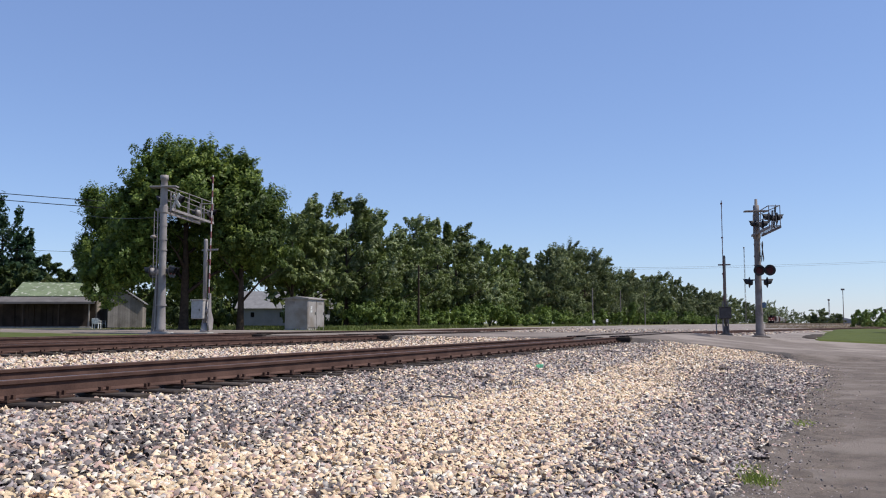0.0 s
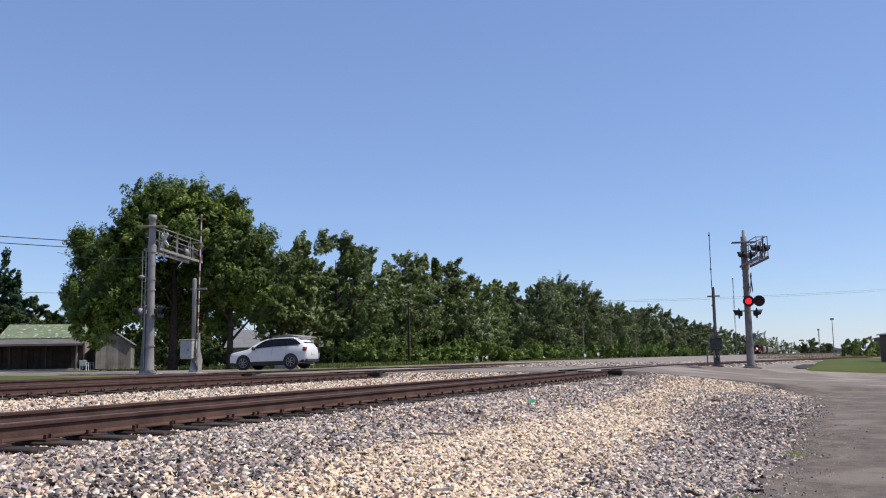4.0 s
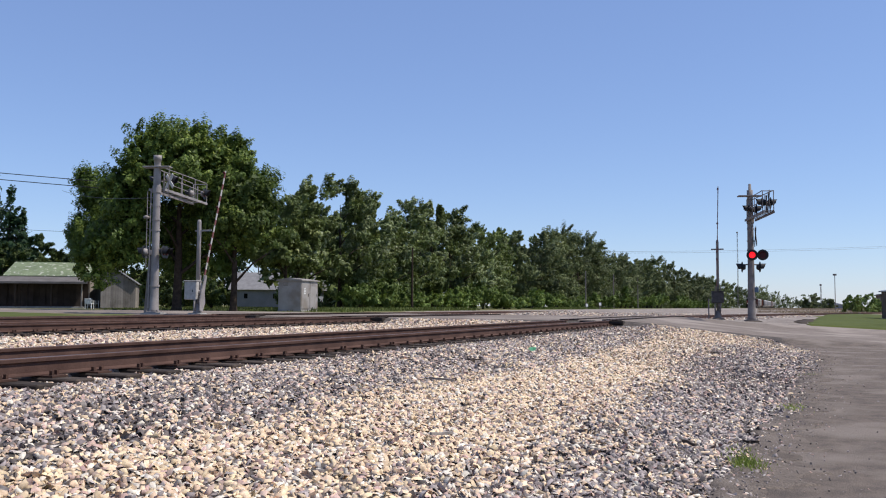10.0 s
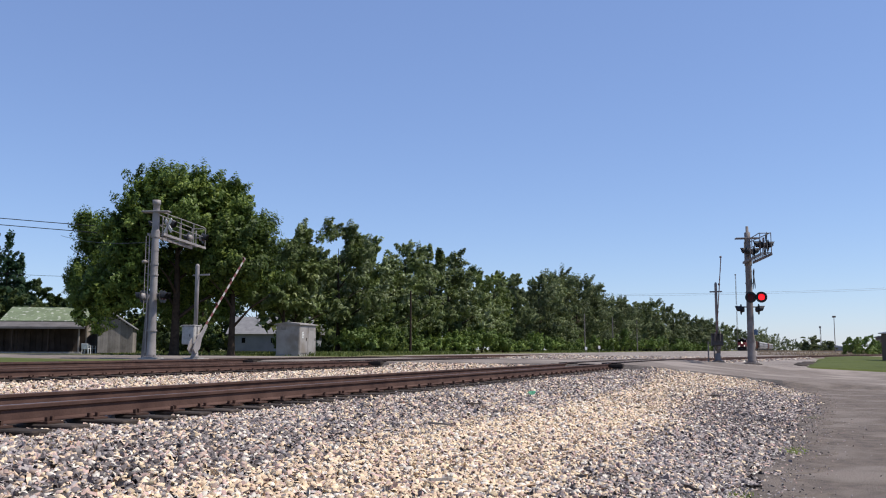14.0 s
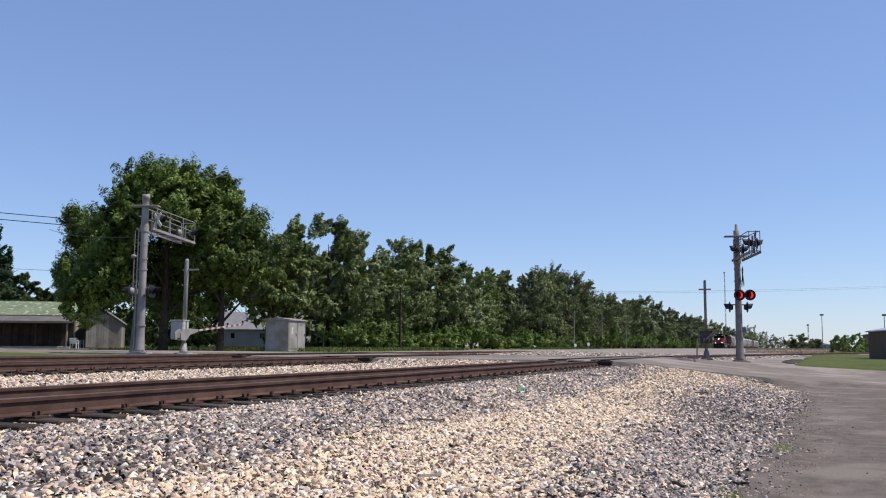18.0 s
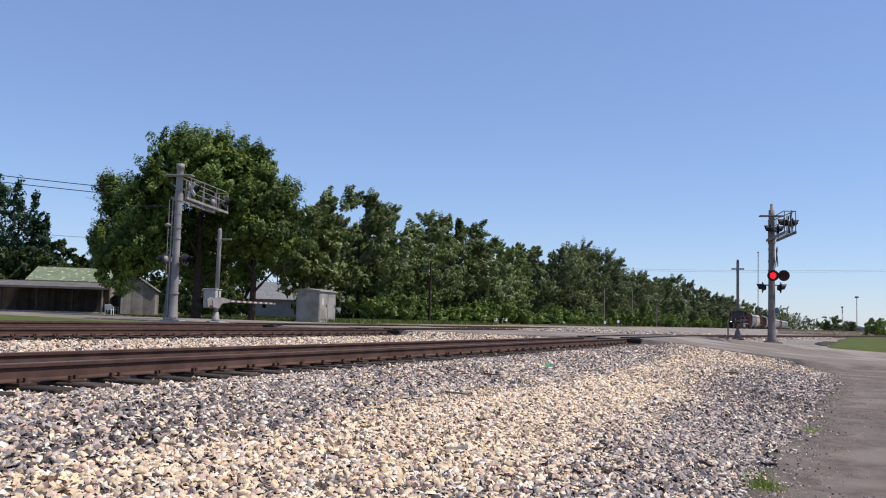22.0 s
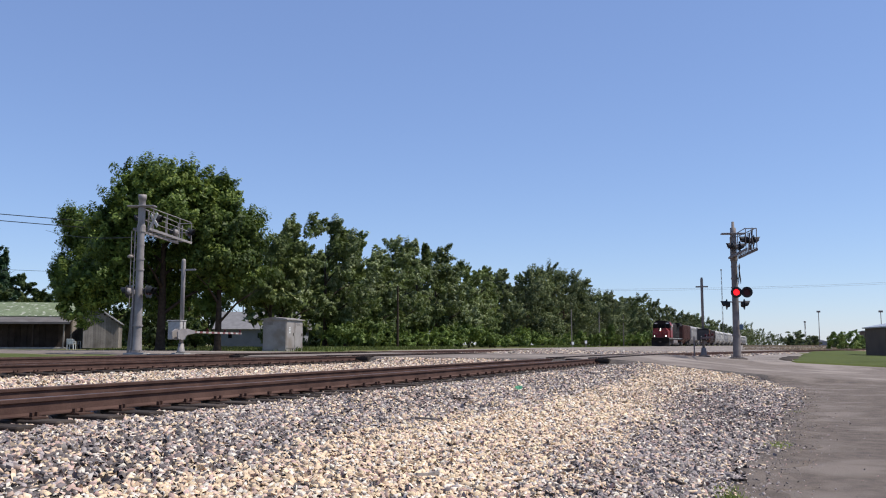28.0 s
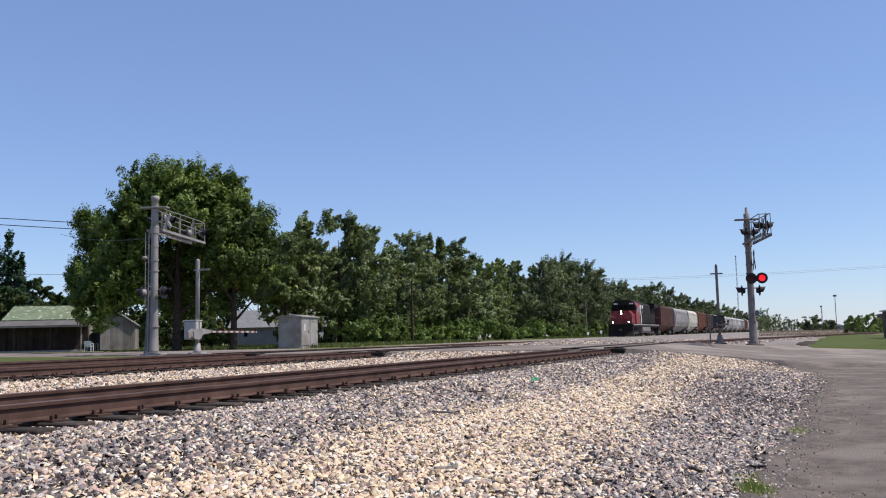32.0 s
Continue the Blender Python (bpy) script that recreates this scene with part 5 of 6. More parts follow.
TRAIN = [(locomotive(), 0.0)]
PLAN = [(15.6, (0.12, 0.05, 0.038), "rusty brown hopper car", "open"), (18.6, (0.36, 0.34, 0.325), "grey covered hopper car", "covered"), (15.2, (0.66, 0.62, 0.53), "cream covered hopper car", "covered"),
        (17.0, (0.22, 0.085, 0.045), "orange brown hopper car", "open"), (17.5, (0.10, 0.07, 0.06), "dark brown hopper car", "open"), (18.6, (0.52, 0.50, 0.47), "pale grey covered hopper car", "covered"),
        (18.6, (0.60, 0.57, 0.52), "dusty white covered hopper car", "covered"), (18.6, (0.45, 0.43, 0.41), "grey covered hopper car", "covered"), (17.0, (0.58, 0.54, 0.48), "dusty cream covered hopper car", "covered"),
        (18.6, (0.62, 0.60, 0.56), "dusty white covered hopper car", "covered"), (18.6, (0.40, 0.38, 0.37), "grey covered hopper car", "covered"), (17.0, (0.30, 0.15, 0.10), "rusty brown hopper car", "open"),
        (18.6, (0.60, 0.57, 0.52), "dusty white covered hopper car", "covered"), (18.6, (0.55, 0.52, 0.47), "dusty cream covered hopper car", "covered"), (18.6, (0.45, 0.43, 0.41), "grey covered hopper car", "covered"),
        (18.6, (0.62, 0.60, 0.56), "dusty white covered hopper car", "covered")]
off = 22.0
for ln, base, label, kind in PLAN:
    TRAIN.append((hopper(ln, base, label + " with ribs on the main track", kind), off))
    off += ln


# ---- sheds and houses ----
M["roof_green"] = mat("worn_green_roof", (0.19, 0.23, 0.13), 0.8, dark=(0.135, 0.165, 0.092), scale=1.2, fine=10, bump=0.05, stain=(0.50, 0.50, 0.42), stain_scale=3.4, stain_at=0.57)
M["planks"] = mat("weathered_planks", (0.31, 0.275, 0.245), 0.9, dark=(0.19, 0.165, 0.145), scale=1.5, fine=25, bump=0.4, rnd=0.25, spec=0.1)
M["darkwood"] = mat("dark_boards", (0.075, 0.056, 0.046), 0.9, dark=(0.038, 0.03, 0.025), scale=2, fine=25, bump=0.4, rnd=0.25, spec=0.1)
M["porch_grey"] = mat("grey_roofing_felt", (0.17, 0.155, 0.15), 0.95, dark=(0.11, 0.10, 0.095), scale=1.5, fine=20, bump=0.2, spec=0.1)
# pale boards given a darker, bluer colour, as the house looks in shade
M["siding"] = mat("shade_toned_siding", (0.25, 0.262, 0.295), 0.85, dark=(0.195, 0.203, 0.228), scale=1, fine=14, bump=0.1)
M["roof_grey"] = mat("grey_shingle", (0.235, 0.225, 0.225), 0.9, dark=(0.155, 0.15, 0.15), scale=2, fine=20, bump=0.4)
M["brown_metal"] = mat("brown_metal_siding", (0.125, 0.078, 0.052), 0.75, dark=(0.085, 0.055, 0.038), scale=1, fine=14, bump=0.05)
M["pale_metal"] = mat("pale_metal_roof", (0.55, 0.55, 0.56), 0.4, metal=0.4, bump=0.03)
M["plastic"] = mat("white_plastic", (0.80, 0.80, 0.78), 0.45, bump=0.0)
M["pole_wood"] = mat("grey_pole_wood", (0.27, 0.24, 0.215), 0.9, dark=(0.16, 0.14, 0.125), scale=4, fine=40, bump=0.5)

# porch shed: local x along its front, y to the back; its front looks at the crossing
SWAP = Matrix(((0, 1, 0, 0), (1, 0, 0, 0), (0, 0, 1, 0), (0, 0, 0, 1)))
shed = thing("porch_shed", pose(-46.85, 48.1, 0.98, 0, 0, 29), "low shed with a worn green roof and a grey porch", "shed")
part("floor_slab", box(-9.4, 0, 0.0, 6.5, -0.3, 0.06, 0.02), M["concrete"], shed)
part("back_wall", box(-5.75, 0, 6.3, 6.45, 0.06, 2.15), M["darkwood"], shed, "dark board wall")
for k in range(22):
    part("wall_board", box(-9.3 + k * 0.42 + 0.01, -9.3 + k * 0.42 + 0.41, 1.35, 1.39, 0.06, 2.1), M["darkwood"], shed)
# panels take the dark board colour to paint in the porch's deep shade
for x0, x1 in ((-8.9, -8.2), (-5.2, -4.9), (-4.1, -3.8), (-2.9, -2.5)):
    part("wall_panel", box(x0, x1, 1.30, 1.345, 0.08, 1.75), M["darkwood"], shed, "wall panel darkened for the porch shade")
part("door", box(-6.4, -5.6, 1.29, 1.345, 0.08, 1.75), M["darkwood"], shed, "dark closed board door")
# all posts but the right one are darkened for that shade too
for x in (-9.2, -7.0, -4.6, -2.2, -0.15):
    part("porch_post", box(x - 0.05, x + 0.05, 0.0, 0.1, 0.06, 1.72, 0.01), M["planks" if x > -1 else "darkwood"], shed)
part("beam", box(-9.5, 0.1, -0.04, 0.16, 1.64, 1.78, 0.01), M["darkwood"], shed)
for k in range(10):
    x0 = -5.81 + k * 0.61
    bm = bmesh.new()
    a = [(x0, 0.95, 2.20), (x0 + 0.598, 0.95, 2.20), (x0 + 0.598, 3.3, 3.25), (x0, 3.3, 3.25)]
    vs = [bm.verts.new(p) for p in a] + [bm.verts.new((p[0], p[1], p[2] + 0.05)) for p in a]
    for f in ((3, 2, 1, 0), (4, 5, 6, 7), (0, 1, 5, 4), (1, 2, 6, 5), (2, 3, 7, 6), (3, 0, 4, 7)):
        bm.faces.new([vs[i] for i in f])
    part("roof_sheet", bm, M["roof_green"], shed, "worn green roof sheet")
part("rear_roof", prism([(3.3, 3.25), (6.9, 2.1), (6.9, 2.16), (3.3, 3.31)], -5.81, 0.29, m=SWAP), M["roof_green"], shed)
part("porch_roof", prism([(-0.4, 1.74), (1.0, 2.14), (1.0, 2.19), (-0.4, 1.79)], -9.7, 0.32, m=SWAP), M["porch_grey"], shed, "dark grey porch roof")
part("fascia", box(-9.72, 0.34, -0.44, -0.405, 1.66, 1.80), M["porch_grey"], shed, "grey fascia board")
for x in (-5.7, 0.0):
    part("gable_wall", prism([(1.35, 0.06), (6.3, 0.06), (6.3, 2.1), (3.3, 3.2), (1.35, 2.2)], x - 0.05, x + 0.05, m=SWAP), M["planks"], shed)

barn = thing("plank_shed", pose(-45.75, 48.55, 0.98, 0, 0, 38), "small gabled shed of grey weathered planks", "shed")
part("frame", prism([(0.05, 0.0), (2.85, 0.0), (2.85, 1.72), (1.0, 2.72), (0.05, 2.3)], 0.03, 4.5), M["darkwood"], barn)
for k in range(14):
    x0 = 0.0 + k * 0.207
    top = np.interp(x0 + 0.1, [0, 1.0, 2.9], [2.3, 2.75, 1.75])
    part("plank", box(x0, x0 + 0.197, -0.02, 0.03, 0.0, float(top) - 0.03 * (k % 3)), M["planks"], barn)
for k in range(20):
    part("side_plank", box(2.86, 2.885, 0.02 + k * 0.22, 0.23 + k * 0.22, 0.0, 1.7), M["planks"], barn)
for a, b in (((-0.15, 2.32), (1.0, 2.80)), ((1.0, 2.80), (3.05, 1.68))):
    part("roof_slope", prism([a, b, (b[0], b[1] + 0.07), (a[0], a[1] + 0.07)], -0.2, 4.7), M["roof_grey"], barn)

barn.scale = (0.8, 1, 1)
for x, y, tn in ((-43.9, 45.6, 200), (-46.6, 48.9, 160)):
    c = thing("garden_chair", pose(x, y, float(gz(x, y)), 0, 0, tn), "white plastic garden chair in front of the shed", "chair", "garden chairs")
    c.scale = (0.85, 0.85, 0.85)
    part("seat", box(-0.25, 0.25, -0.24, 0.24, 0.40, 0.44, 0.015), M["plastic"], c)
    part("backrest", box(-0.25, 0.25, 0.22, 0.26, 0.42, 0.86, 0.015, m=pose(0, 0, 0, -8)), M["plastic"], c)
    for sx in (-0.25, 0.25):
        part("armrest", box(sx - 0.03, sx + 0.03, -0.22, 0.26, 0.62, 0.65, 0.01), M["plastic"], c)
        for sy in (-0.21, 0.22):
            part("leg", bar((sx, sy, 0), (sx * 0.95, sy * 0.95, 0.63 if sy < 0 else 0.42), 0.045, 0.045), M["plastic"], c)

house = thing("white_house", pose(-56.6, 79.2, 0.9, 0, 0, 22.6), "small pale house with a grey shingle roof beyond the trees", "house")
part("wall", box(0, 9, 0, 6, 0, 2.0), M["siding"], house)
for k in range(9):
    part("siding_board", box(-0.02, 9.02, -0.03, 0.0, k * 0.215 + 0.02, k * 0.215 + 0.225), M["siding"], house)
part("roof", prism([(-0.4, 1.95), (6.4, 1.95), (3.0, 3.9)], -0.4, 9.4, m=Matrix(((0, 1, 0, 0), (1, 0, 0, 0), (0, 0, 1, 0), (0, 0, 0, 1)))), M["roof_grey"], house)
for x0 in (1.2, 4.3, 6.8):
    w = part("window", box(x0, x0 + 0.5, -0.06, -0.02, 0.95, 1.6), M["siding"], house)
    part("pane", box(x0 + 0.06, x0 + 0.44, -0.075, -0.06, 1.01, 1.54), M["car_glass"], w, "dark pane")

brown = thing("metal_shed", pose(6.1, 67.0, float(gz(6, 67)), 0, 0, 10), "brown metal shed with a pale low roof on the lawn", "shed")
part("wall", box(0, 7, 0, 5, -0.2, 2.0), M["brown_metal"], brown)
for k in range(24):
    part("wall_rib", box(k * 0.3, k * 0.3 + 0.05, -0.02, 0.0, 0, 2.0), M["brown_metal"], brown)
part("roof", prism([(-0.15, 1.98), (7.15, 1.98), (7.15, 2.06), (3.5, 2.75), (-0.15, 2.06)], -0.2, 5.2), M["pale_metal"], brown, "pale metal roof")

mill = thing("warehouse", pose(9.5, 131, 0.6), "low dark warehouse beyond the shrubs", "warehouse")
part("wall", box(0, 30, 0, 10, 0, 2.4), M["brown_metal"], mill)
part("roof", box(-0.2, 30.2, -0.2, 10.2, 2.4, 2.55), M["roof_grey"], mill)
for k in range(8):
    part("bay_door", box(1 + k * 3.6, 3.4 + k * 3.6, -0.06, 0.0, 0.1, 1.9), M["weathered"], mill)
for k, (x, y, w, h) in enumerate(((4.6, 330, 5, 2.4), (9.5, 360, 8, 2.6))):
    b = thing("farm_building", pose(x, y, 0.85), "small pale farm building far across the field", "building", "farm buildings")
    part("wall", box(-w / 2, w / 2, 0, 8, 0, h * 0.65), M["siding"], b)
    part("roof", prism([(-w / 2 - 0.3, h * 0.63), (w / 2 + 0.3, h * 0.63), (0, h)], -0.3, 8.3), M["pale_metal"], b)

# ---- poles, wires, masts ----
def wire(name, pts, r, label):
    bm = bmesh.new()
    side = (Vector(pts[-1]) - Vector(pts[0])).cross(Vector((0, 0, 1))).normalized()
    rings = [[bm.verts.new(p + side * (r * math.cos(k * 1.2566)) + Vector((0, 0, r * math.sin(k * 1.2566)))) for k in range(5)] for p in pts]
    for p, q in zip(rings, rings[1:]):
        for k in range(5):
            bm.faces.new((p[k], p[(k + 1) % 5], q[(k + 1) % 5], q[k]))
    return tagged(obj(name, bm, M["black"]), label, "cable", "overhead cables")


def sag(a, b, d, n=14):
    a, b = Vector(a), Vector(b)
    return [a.lerp(b, k / n) - Vector((0, 0, d * 4 * (k / n) * (1 - k / n))) for k in range(n + 1)]


for y, top in ((67.5, 6.0), (131, 6.4), (152, 6.6), (176, 6.8)):
    p = thing("utility_pole", pose(-30.3, y, float(gz(-30.3, y)) - 0.2), "weathered grey wooden pole along the tracks", "utility pole", "poles along the tracks")
    part("shaft", rod((0, 0, 0), (0, 0, top - 0.6), 0.11, 0.07, 10), M["pole_wood" if y > 100 else "bark"], p)
    part("cap", rod((0, 0, top - 0.6), (0, 0, top - 0.56), 0.08, 0.04, 10), M["weathered" if y > 100 else "bark"], p)
wire("overhead_cable", sag((-75, 34, 12.4), (-37, 50, 8.6), 0.3), 0.028, "black overhead cable above the sheds")
wire("overhead_cable", sag((-75, 34, 12.85), (-37, 50, 9.05), 0.3), 0.028, "black overhead cable above the sheds")
wire("overhead_cable", sag((-46.5, 45.5, 8.9), (-25.5, 30.1, 5.8), 0.25), 0.012, "thin cable that runs to the signal mast")
wire("overhead_cable", sag((-95, 70, 10.5), (-60, 76, 8.6), 0.3), 0.02, "thin black cable behind the sheds")
for dz in (0.0, 0.35):
    wire("overhead_cable", sag((-75, 185, 13.6 + dz), (40, 233, 16.2 + dz), 1.2), 0.018, "thin power cable across the field")


def lattice(name, x, y, h, w, label, cat):
    t = thing(name, pose(x, y, float(gz(x, y))), label, cat, "far masts")
    for k in range(3):
        a = k * 2 * math.pi / 3
        part("leg", rod((w * math.cos(a), w * math.sin(a), 0), (w * 0.6 * math.cos(a), w * 0.6 * math.sin(a), h), 0.045, seg=5), M["weathered"], t)
    n = int(h / 2.2)
    for q in range(n):
        bm = bmesh.new()
        for k in range(3):
            a, b = k * 2 * math.pi / 3, (k + 1) * 2 * math.pi / 3
            s0, s1 = w * (1 - 0.4 * q / n), w * (1 - 0.4 * (q + 1) / n)
            rod((s0 * math.cos(a), s0 * math.sin(a), h * q / n), (s1 * math.cos(b), s1 * math.sin(b), h * (q + 1) / n), 0.05, seg=4, bm=bm)
        part("brace", bm, M["weathered"], t)
    part("beacon", rod((0, 0, h), (0, 0, h + 0.6), 0.35, seg=8), M["weathered"], t)


lattice("radio_mast", -27.6, 421, 34.0, 0.34, "tall thin grey lattice radio mast far away", "radio mast")
lattice("radio_mast", 5.3, 327, 7.8, 0.28, "short lattice mast beyond the field", "radio mast")
for x, y, h in ((4.9, 164.5, 6.0), (13.2, 150, 5.6)):
    p = thing("floodlight_pole", pose(x, y, float(gz(x, y))), "slim floodlight pole beyond the field", "lamp post", "floodlight poles")
    part("shaft", rod((0, 0, 0), (0, 0, h), 0.075, 0.05, 8), M["weathered"], p)
    part("lamp_head", box(-0.3, 0.3, -0.18, 0.18, h - 0.05, h + 0.25, 0.03), M["weathered"], p)
for x, y, h in ((-23.5, 109.3, 0.75), (-24.9, 108.2, 0.6)):
    p = thing("lineside_sign", pose(x, y, float(gz(x, y)), 0, 0, 48), "small bright white board on a post beside the track", "sign", "lineside signs")
    part("post", box(-0.04, 0.04, -0.03, 0.03, -0.1, h), M["weathered"], p)
    part("board", box(-0.17, 0.17, -0.05, -0.03, h - 0.25, h + 0.1, 0.01), M["plastic"], p)

# ---- gravel stones ----
OCT_V = np.array([(1, 0, 0), (0, 1, 0), (-1, 0, 0), (0, -1, 0), (0, 0, 1), (0, 0, -1.0)])
OCT_F = np.array([(0, 1, 4), (1, 2, 4), (2, 3, 4), (3, 0, 4)])     # the underside never shows
CHIP_V = np.array([(-1, -0.8, -0.6), (0.9, -1, -0.7), (1, 0.9, -0.6), (-0.8, 1, -0.7), (-0.7, -0.6, 0.8), (0.75, -0.6, 0.7), (0.6, 0.7, 0.85), (-0.6, 0.6, 0.7)]) * 0.82
CHIP_F = np.array([(4, 5, 6), (4, 6, 7), (0, 1, 5), (0, 5, 4), (1, 2, 6), (1, 6, 5), (2, 3, 7), (2, 7, 6), (3, 0, 4), (3, 4, 7)])
STONES = ("st_tan", "st_grey", "st_dark", "st_pink", "st_white")


def stones(name, x, y, size, kinds, seed, label, fine=True, lift=0.3):
    """Angular stones lying at x, y: each squashed, turned and chipped; kinds picks their colours."""
    rs = np.random.RandomState(seed)
    n = len(x)
    bv, bf = (CHIP_V, CHIP_F) if fine else (OCT_V, OCT_F)
    k = len(bv)
    v = np.repeat(bv[None], n, 0) * rs.uniform(0.6, 1.3, (n, k, 1))
    v *= (size[:, None] * np.stack([rs.uniform(0.85, 1.8, n), rs.uniform(0.55, 1.0, n), rs.uniform(0.35, 0.8, n)], 1))[:, None, :]
    q = rs.normal(size=(n, 4)) * np.array([1, 0.38, 0.38, 1.2])
    q /= np.linalg.norm(q, axis=1)[:, None]
    w, a, b, c = q.T
    R = np.stack([1 - 2 * (b * b + c * c), 2 * (a * b - c * w), 2 * (a * c + b * w), 2 * (a * b + c * w), 1 - 2 * (a * a + c * c), 2 * (b * c - a * w),
                  2 * (a * c - b * w), 2 * (b * c + a * w), 1 - 2 * (a * a + b * b)], 1).reshape(n, 3, 3)
    v = np.einsum("nij,nkj->nki", R, v)
    z = gz(x, y) + size * lift + rs.uniform(0, 0.02, n)
    v += np.stack([x, y, z], 1)[:, None, :]
    f = (bf[None] + (np.arange(n) * k)[:, None, None]).reshape(-1, 3)
    ob = mesh_np(name, v.reshape(-1, 3), f, [M[s] for s in STONES], np.repeat(kinds, len(bf)))
    return tagged(ob, label, "gravel", "", "stuff")


def patch(x, y, k):
    """Slow waves that make uneven bands."""
    return np.sin(x * 1.1 + y * 0.31 + k) * 0.5 + np.sin(y * 0.83 - x * 0.5 + 2 * k) * 0.3 + np.sin(x * 2.7 + y * 1.9 + k) * 0.2


def colours(x, y, rs):
    """Tan stones in the middle band and between the tracks, grey ones by the near rail and by the asphalt."""
    m = -x
    w = patch(x, y, 1.0)
    band = smooth(1.35, 2.55, m + 0.3 * w) * (1 - smooth(3.25, 3.8, m + 0.3 * w))
    tan = np.where(m < 5.9, 0.12 + 0.07 * smooth(1.0, 2.2, m) + 0.10 * smooth(2.8, 3.4, m) + 0.66 * band, 0.90)
    tan = np.clip(tan + 0.08 * w + np.where((y > 25.5) & (m < 4.5), 0.35, 0), 0.06, 0.94)
    r = rs.uniform(size=len(x))
    s = rs.uniform(size=len(x))
    dark = np.clip(np.where(m < 1.9, 0.34, 0.24) + 0.35 * patch(x, y, 4.0) * (m < 5.9), 0.1, 0.7)
    return np.where(r < tan, np.where(s < 0.2, 4, np.where(s < np.where(m < 5.9, 0.36, 0.52), 3, 0)), np.where(s < dark, 2, np.where(s > 0.93, 4, np.where(s > 0.80, 3, 1))))


def sow(x0, x1, y0, y1, per_m2, seed):
    rs = np.random.RandomState(seed)
    n = int((x1 - x0) * (y1 - y0) * per_m2)
    return rs.uniform(x0, x1, n), rs.uniform(y0, y1, n), rs


def keep_gravel(x, y):
    return x < edge(y) + 0.06 + 0.10 * np.sin(x * 9 + y * 7)


for y0, y1, dens, s0, fine, seed in ((2.6, 10.5, 1400, 0.0212, True, 11), (10.5, 14.5, 950, 0.026, True, 12), (14.5, 18.5, 820, 0.027, False, 14), (18.5, 30.2, 480, 0.034, False, 13)):
    x, y, rs = sow(-6.1, 0.4, y0, y1, dens, seed)
    k = keep_gravel(x, y) & (y > np.maximum(2.4, 4.2 + 0.62 * x)) & (x > -1.25 * y - 0.5) & (y < ROAD0 + skew(x) - 0.1 - np.where(x > -1.5, (x + 1.5) * 1.5, 0))
    near = np.abs(y[:, None] - np.array(NEAR_TIES)[None]).min(1) < 0.125
    k &= ~(near & (x < -5.66) & (np.sin(x * 91 + y * 57) > 0.45))
    x, y = x[k], y[k]
    stones("track_gravel", x, y, s0 * rs.uniform(0.6, 1.35, len(x)), colours(x, y, rs), seed, "loose angular gravel in tan and grey", fine)
# inside the near track, between the tracks and beyond the road
for x0, x1, y0, y1, dens, s0, seed in ((-7.7, -6.25, 3, 30.2, 230, 0.04, 21), (-13.6, -7.75, 5, 29.6, 320, 0.038, 22), (-15, -13.6, 10, 29.5, 220, 0.04, 23), (-16.5, -15, 10, 29.4, 90, 0.046, 24), (-20.2, -16.5, 10, 29.2, 70, 0.05, 25)):
    x, y, rs = sow(x0, x1, y0, y1, dens, seed)
    stones("track_gravel", x, y, s0 * rs.uniform(0.6, 1.35, len(x)), colours(x, y, rs), seed, "tan ballast stones between the tracks", False)
x, y, rs = sow(-20, 0.5, 45.5, 78, 26, 27)
k = (x < -4.4 + a_shift(y)) & (y > ROAD1 + 1.0 + skew(x)) & (np.abs(x + A_N - a_shift(y)) > 0.95)
x, y = x[k], y[k]
stones("track_gravel", x, y, 0.06 * rs.uniform(0.6, 1.35, len(x)), rs.choice([0, 1, 1, 3, 4, 2], len(x)), 27, "pale ballast stones beyond the road", False)
# stray stones on the asphalt's edge
x, y, rs = sow(-0.6, 3.0, 4, 29.5, 420, 31)
k = (x > edge(y)) & (rs.uniform(size=len(x)) < 0.003 + 0.75 * np.exp(-(x - edge(y)) * 5.0))
x, y = x[k], y[k]
stones("stray_gravel", x, y, 0.0065 * rs.uniform(0.5, 1.8, len(x)), np.where(rs.uniform(size=len(x)) < 0.6, 1, np.where(rs.uniform(size=len(x)) < 0.6, 2, 3)), 31, "stray grey stones on the asphalt's edge", True, 5.5)


# ---- grass, weeds, litter ----
def blades(name, x, y, h, seed, material, label, lift=0.0, category="grass", kind="stuff", width=0.012):
    rs = np.random.RandomState(seed)
    n = len(x)
    a = rs.uniform(0, 2 * math.pi, n)
    w = width * rs.uniform(0.6, 1.4, n)
    hh = h * rs.uniform(0.5, 1.2, n)
    d = np.stack([np.cos(a), np.sin(a)], 1)
    lean = rs.normal(0, 0.35, (n, 2)) * hh[:, None]
    z = gz(x, y) + lift
    p = np.stack([x, y], 1)
    v = np.stack([np.c_[p - d * w[:, None], z], np.c_[p + d * w[:, None], z], np.c_[p + d * w[:, None] * 0.6 + lean * 0.45, z + hh * 0.6], np.c_[p + lean, z + hh]], 1)
    ob = mesh_np(name, v.reshape(-1, 3), np.arange(n * 4).reshape(-1, 4), [material])
    return tagged(ob, label, category, "", kind)


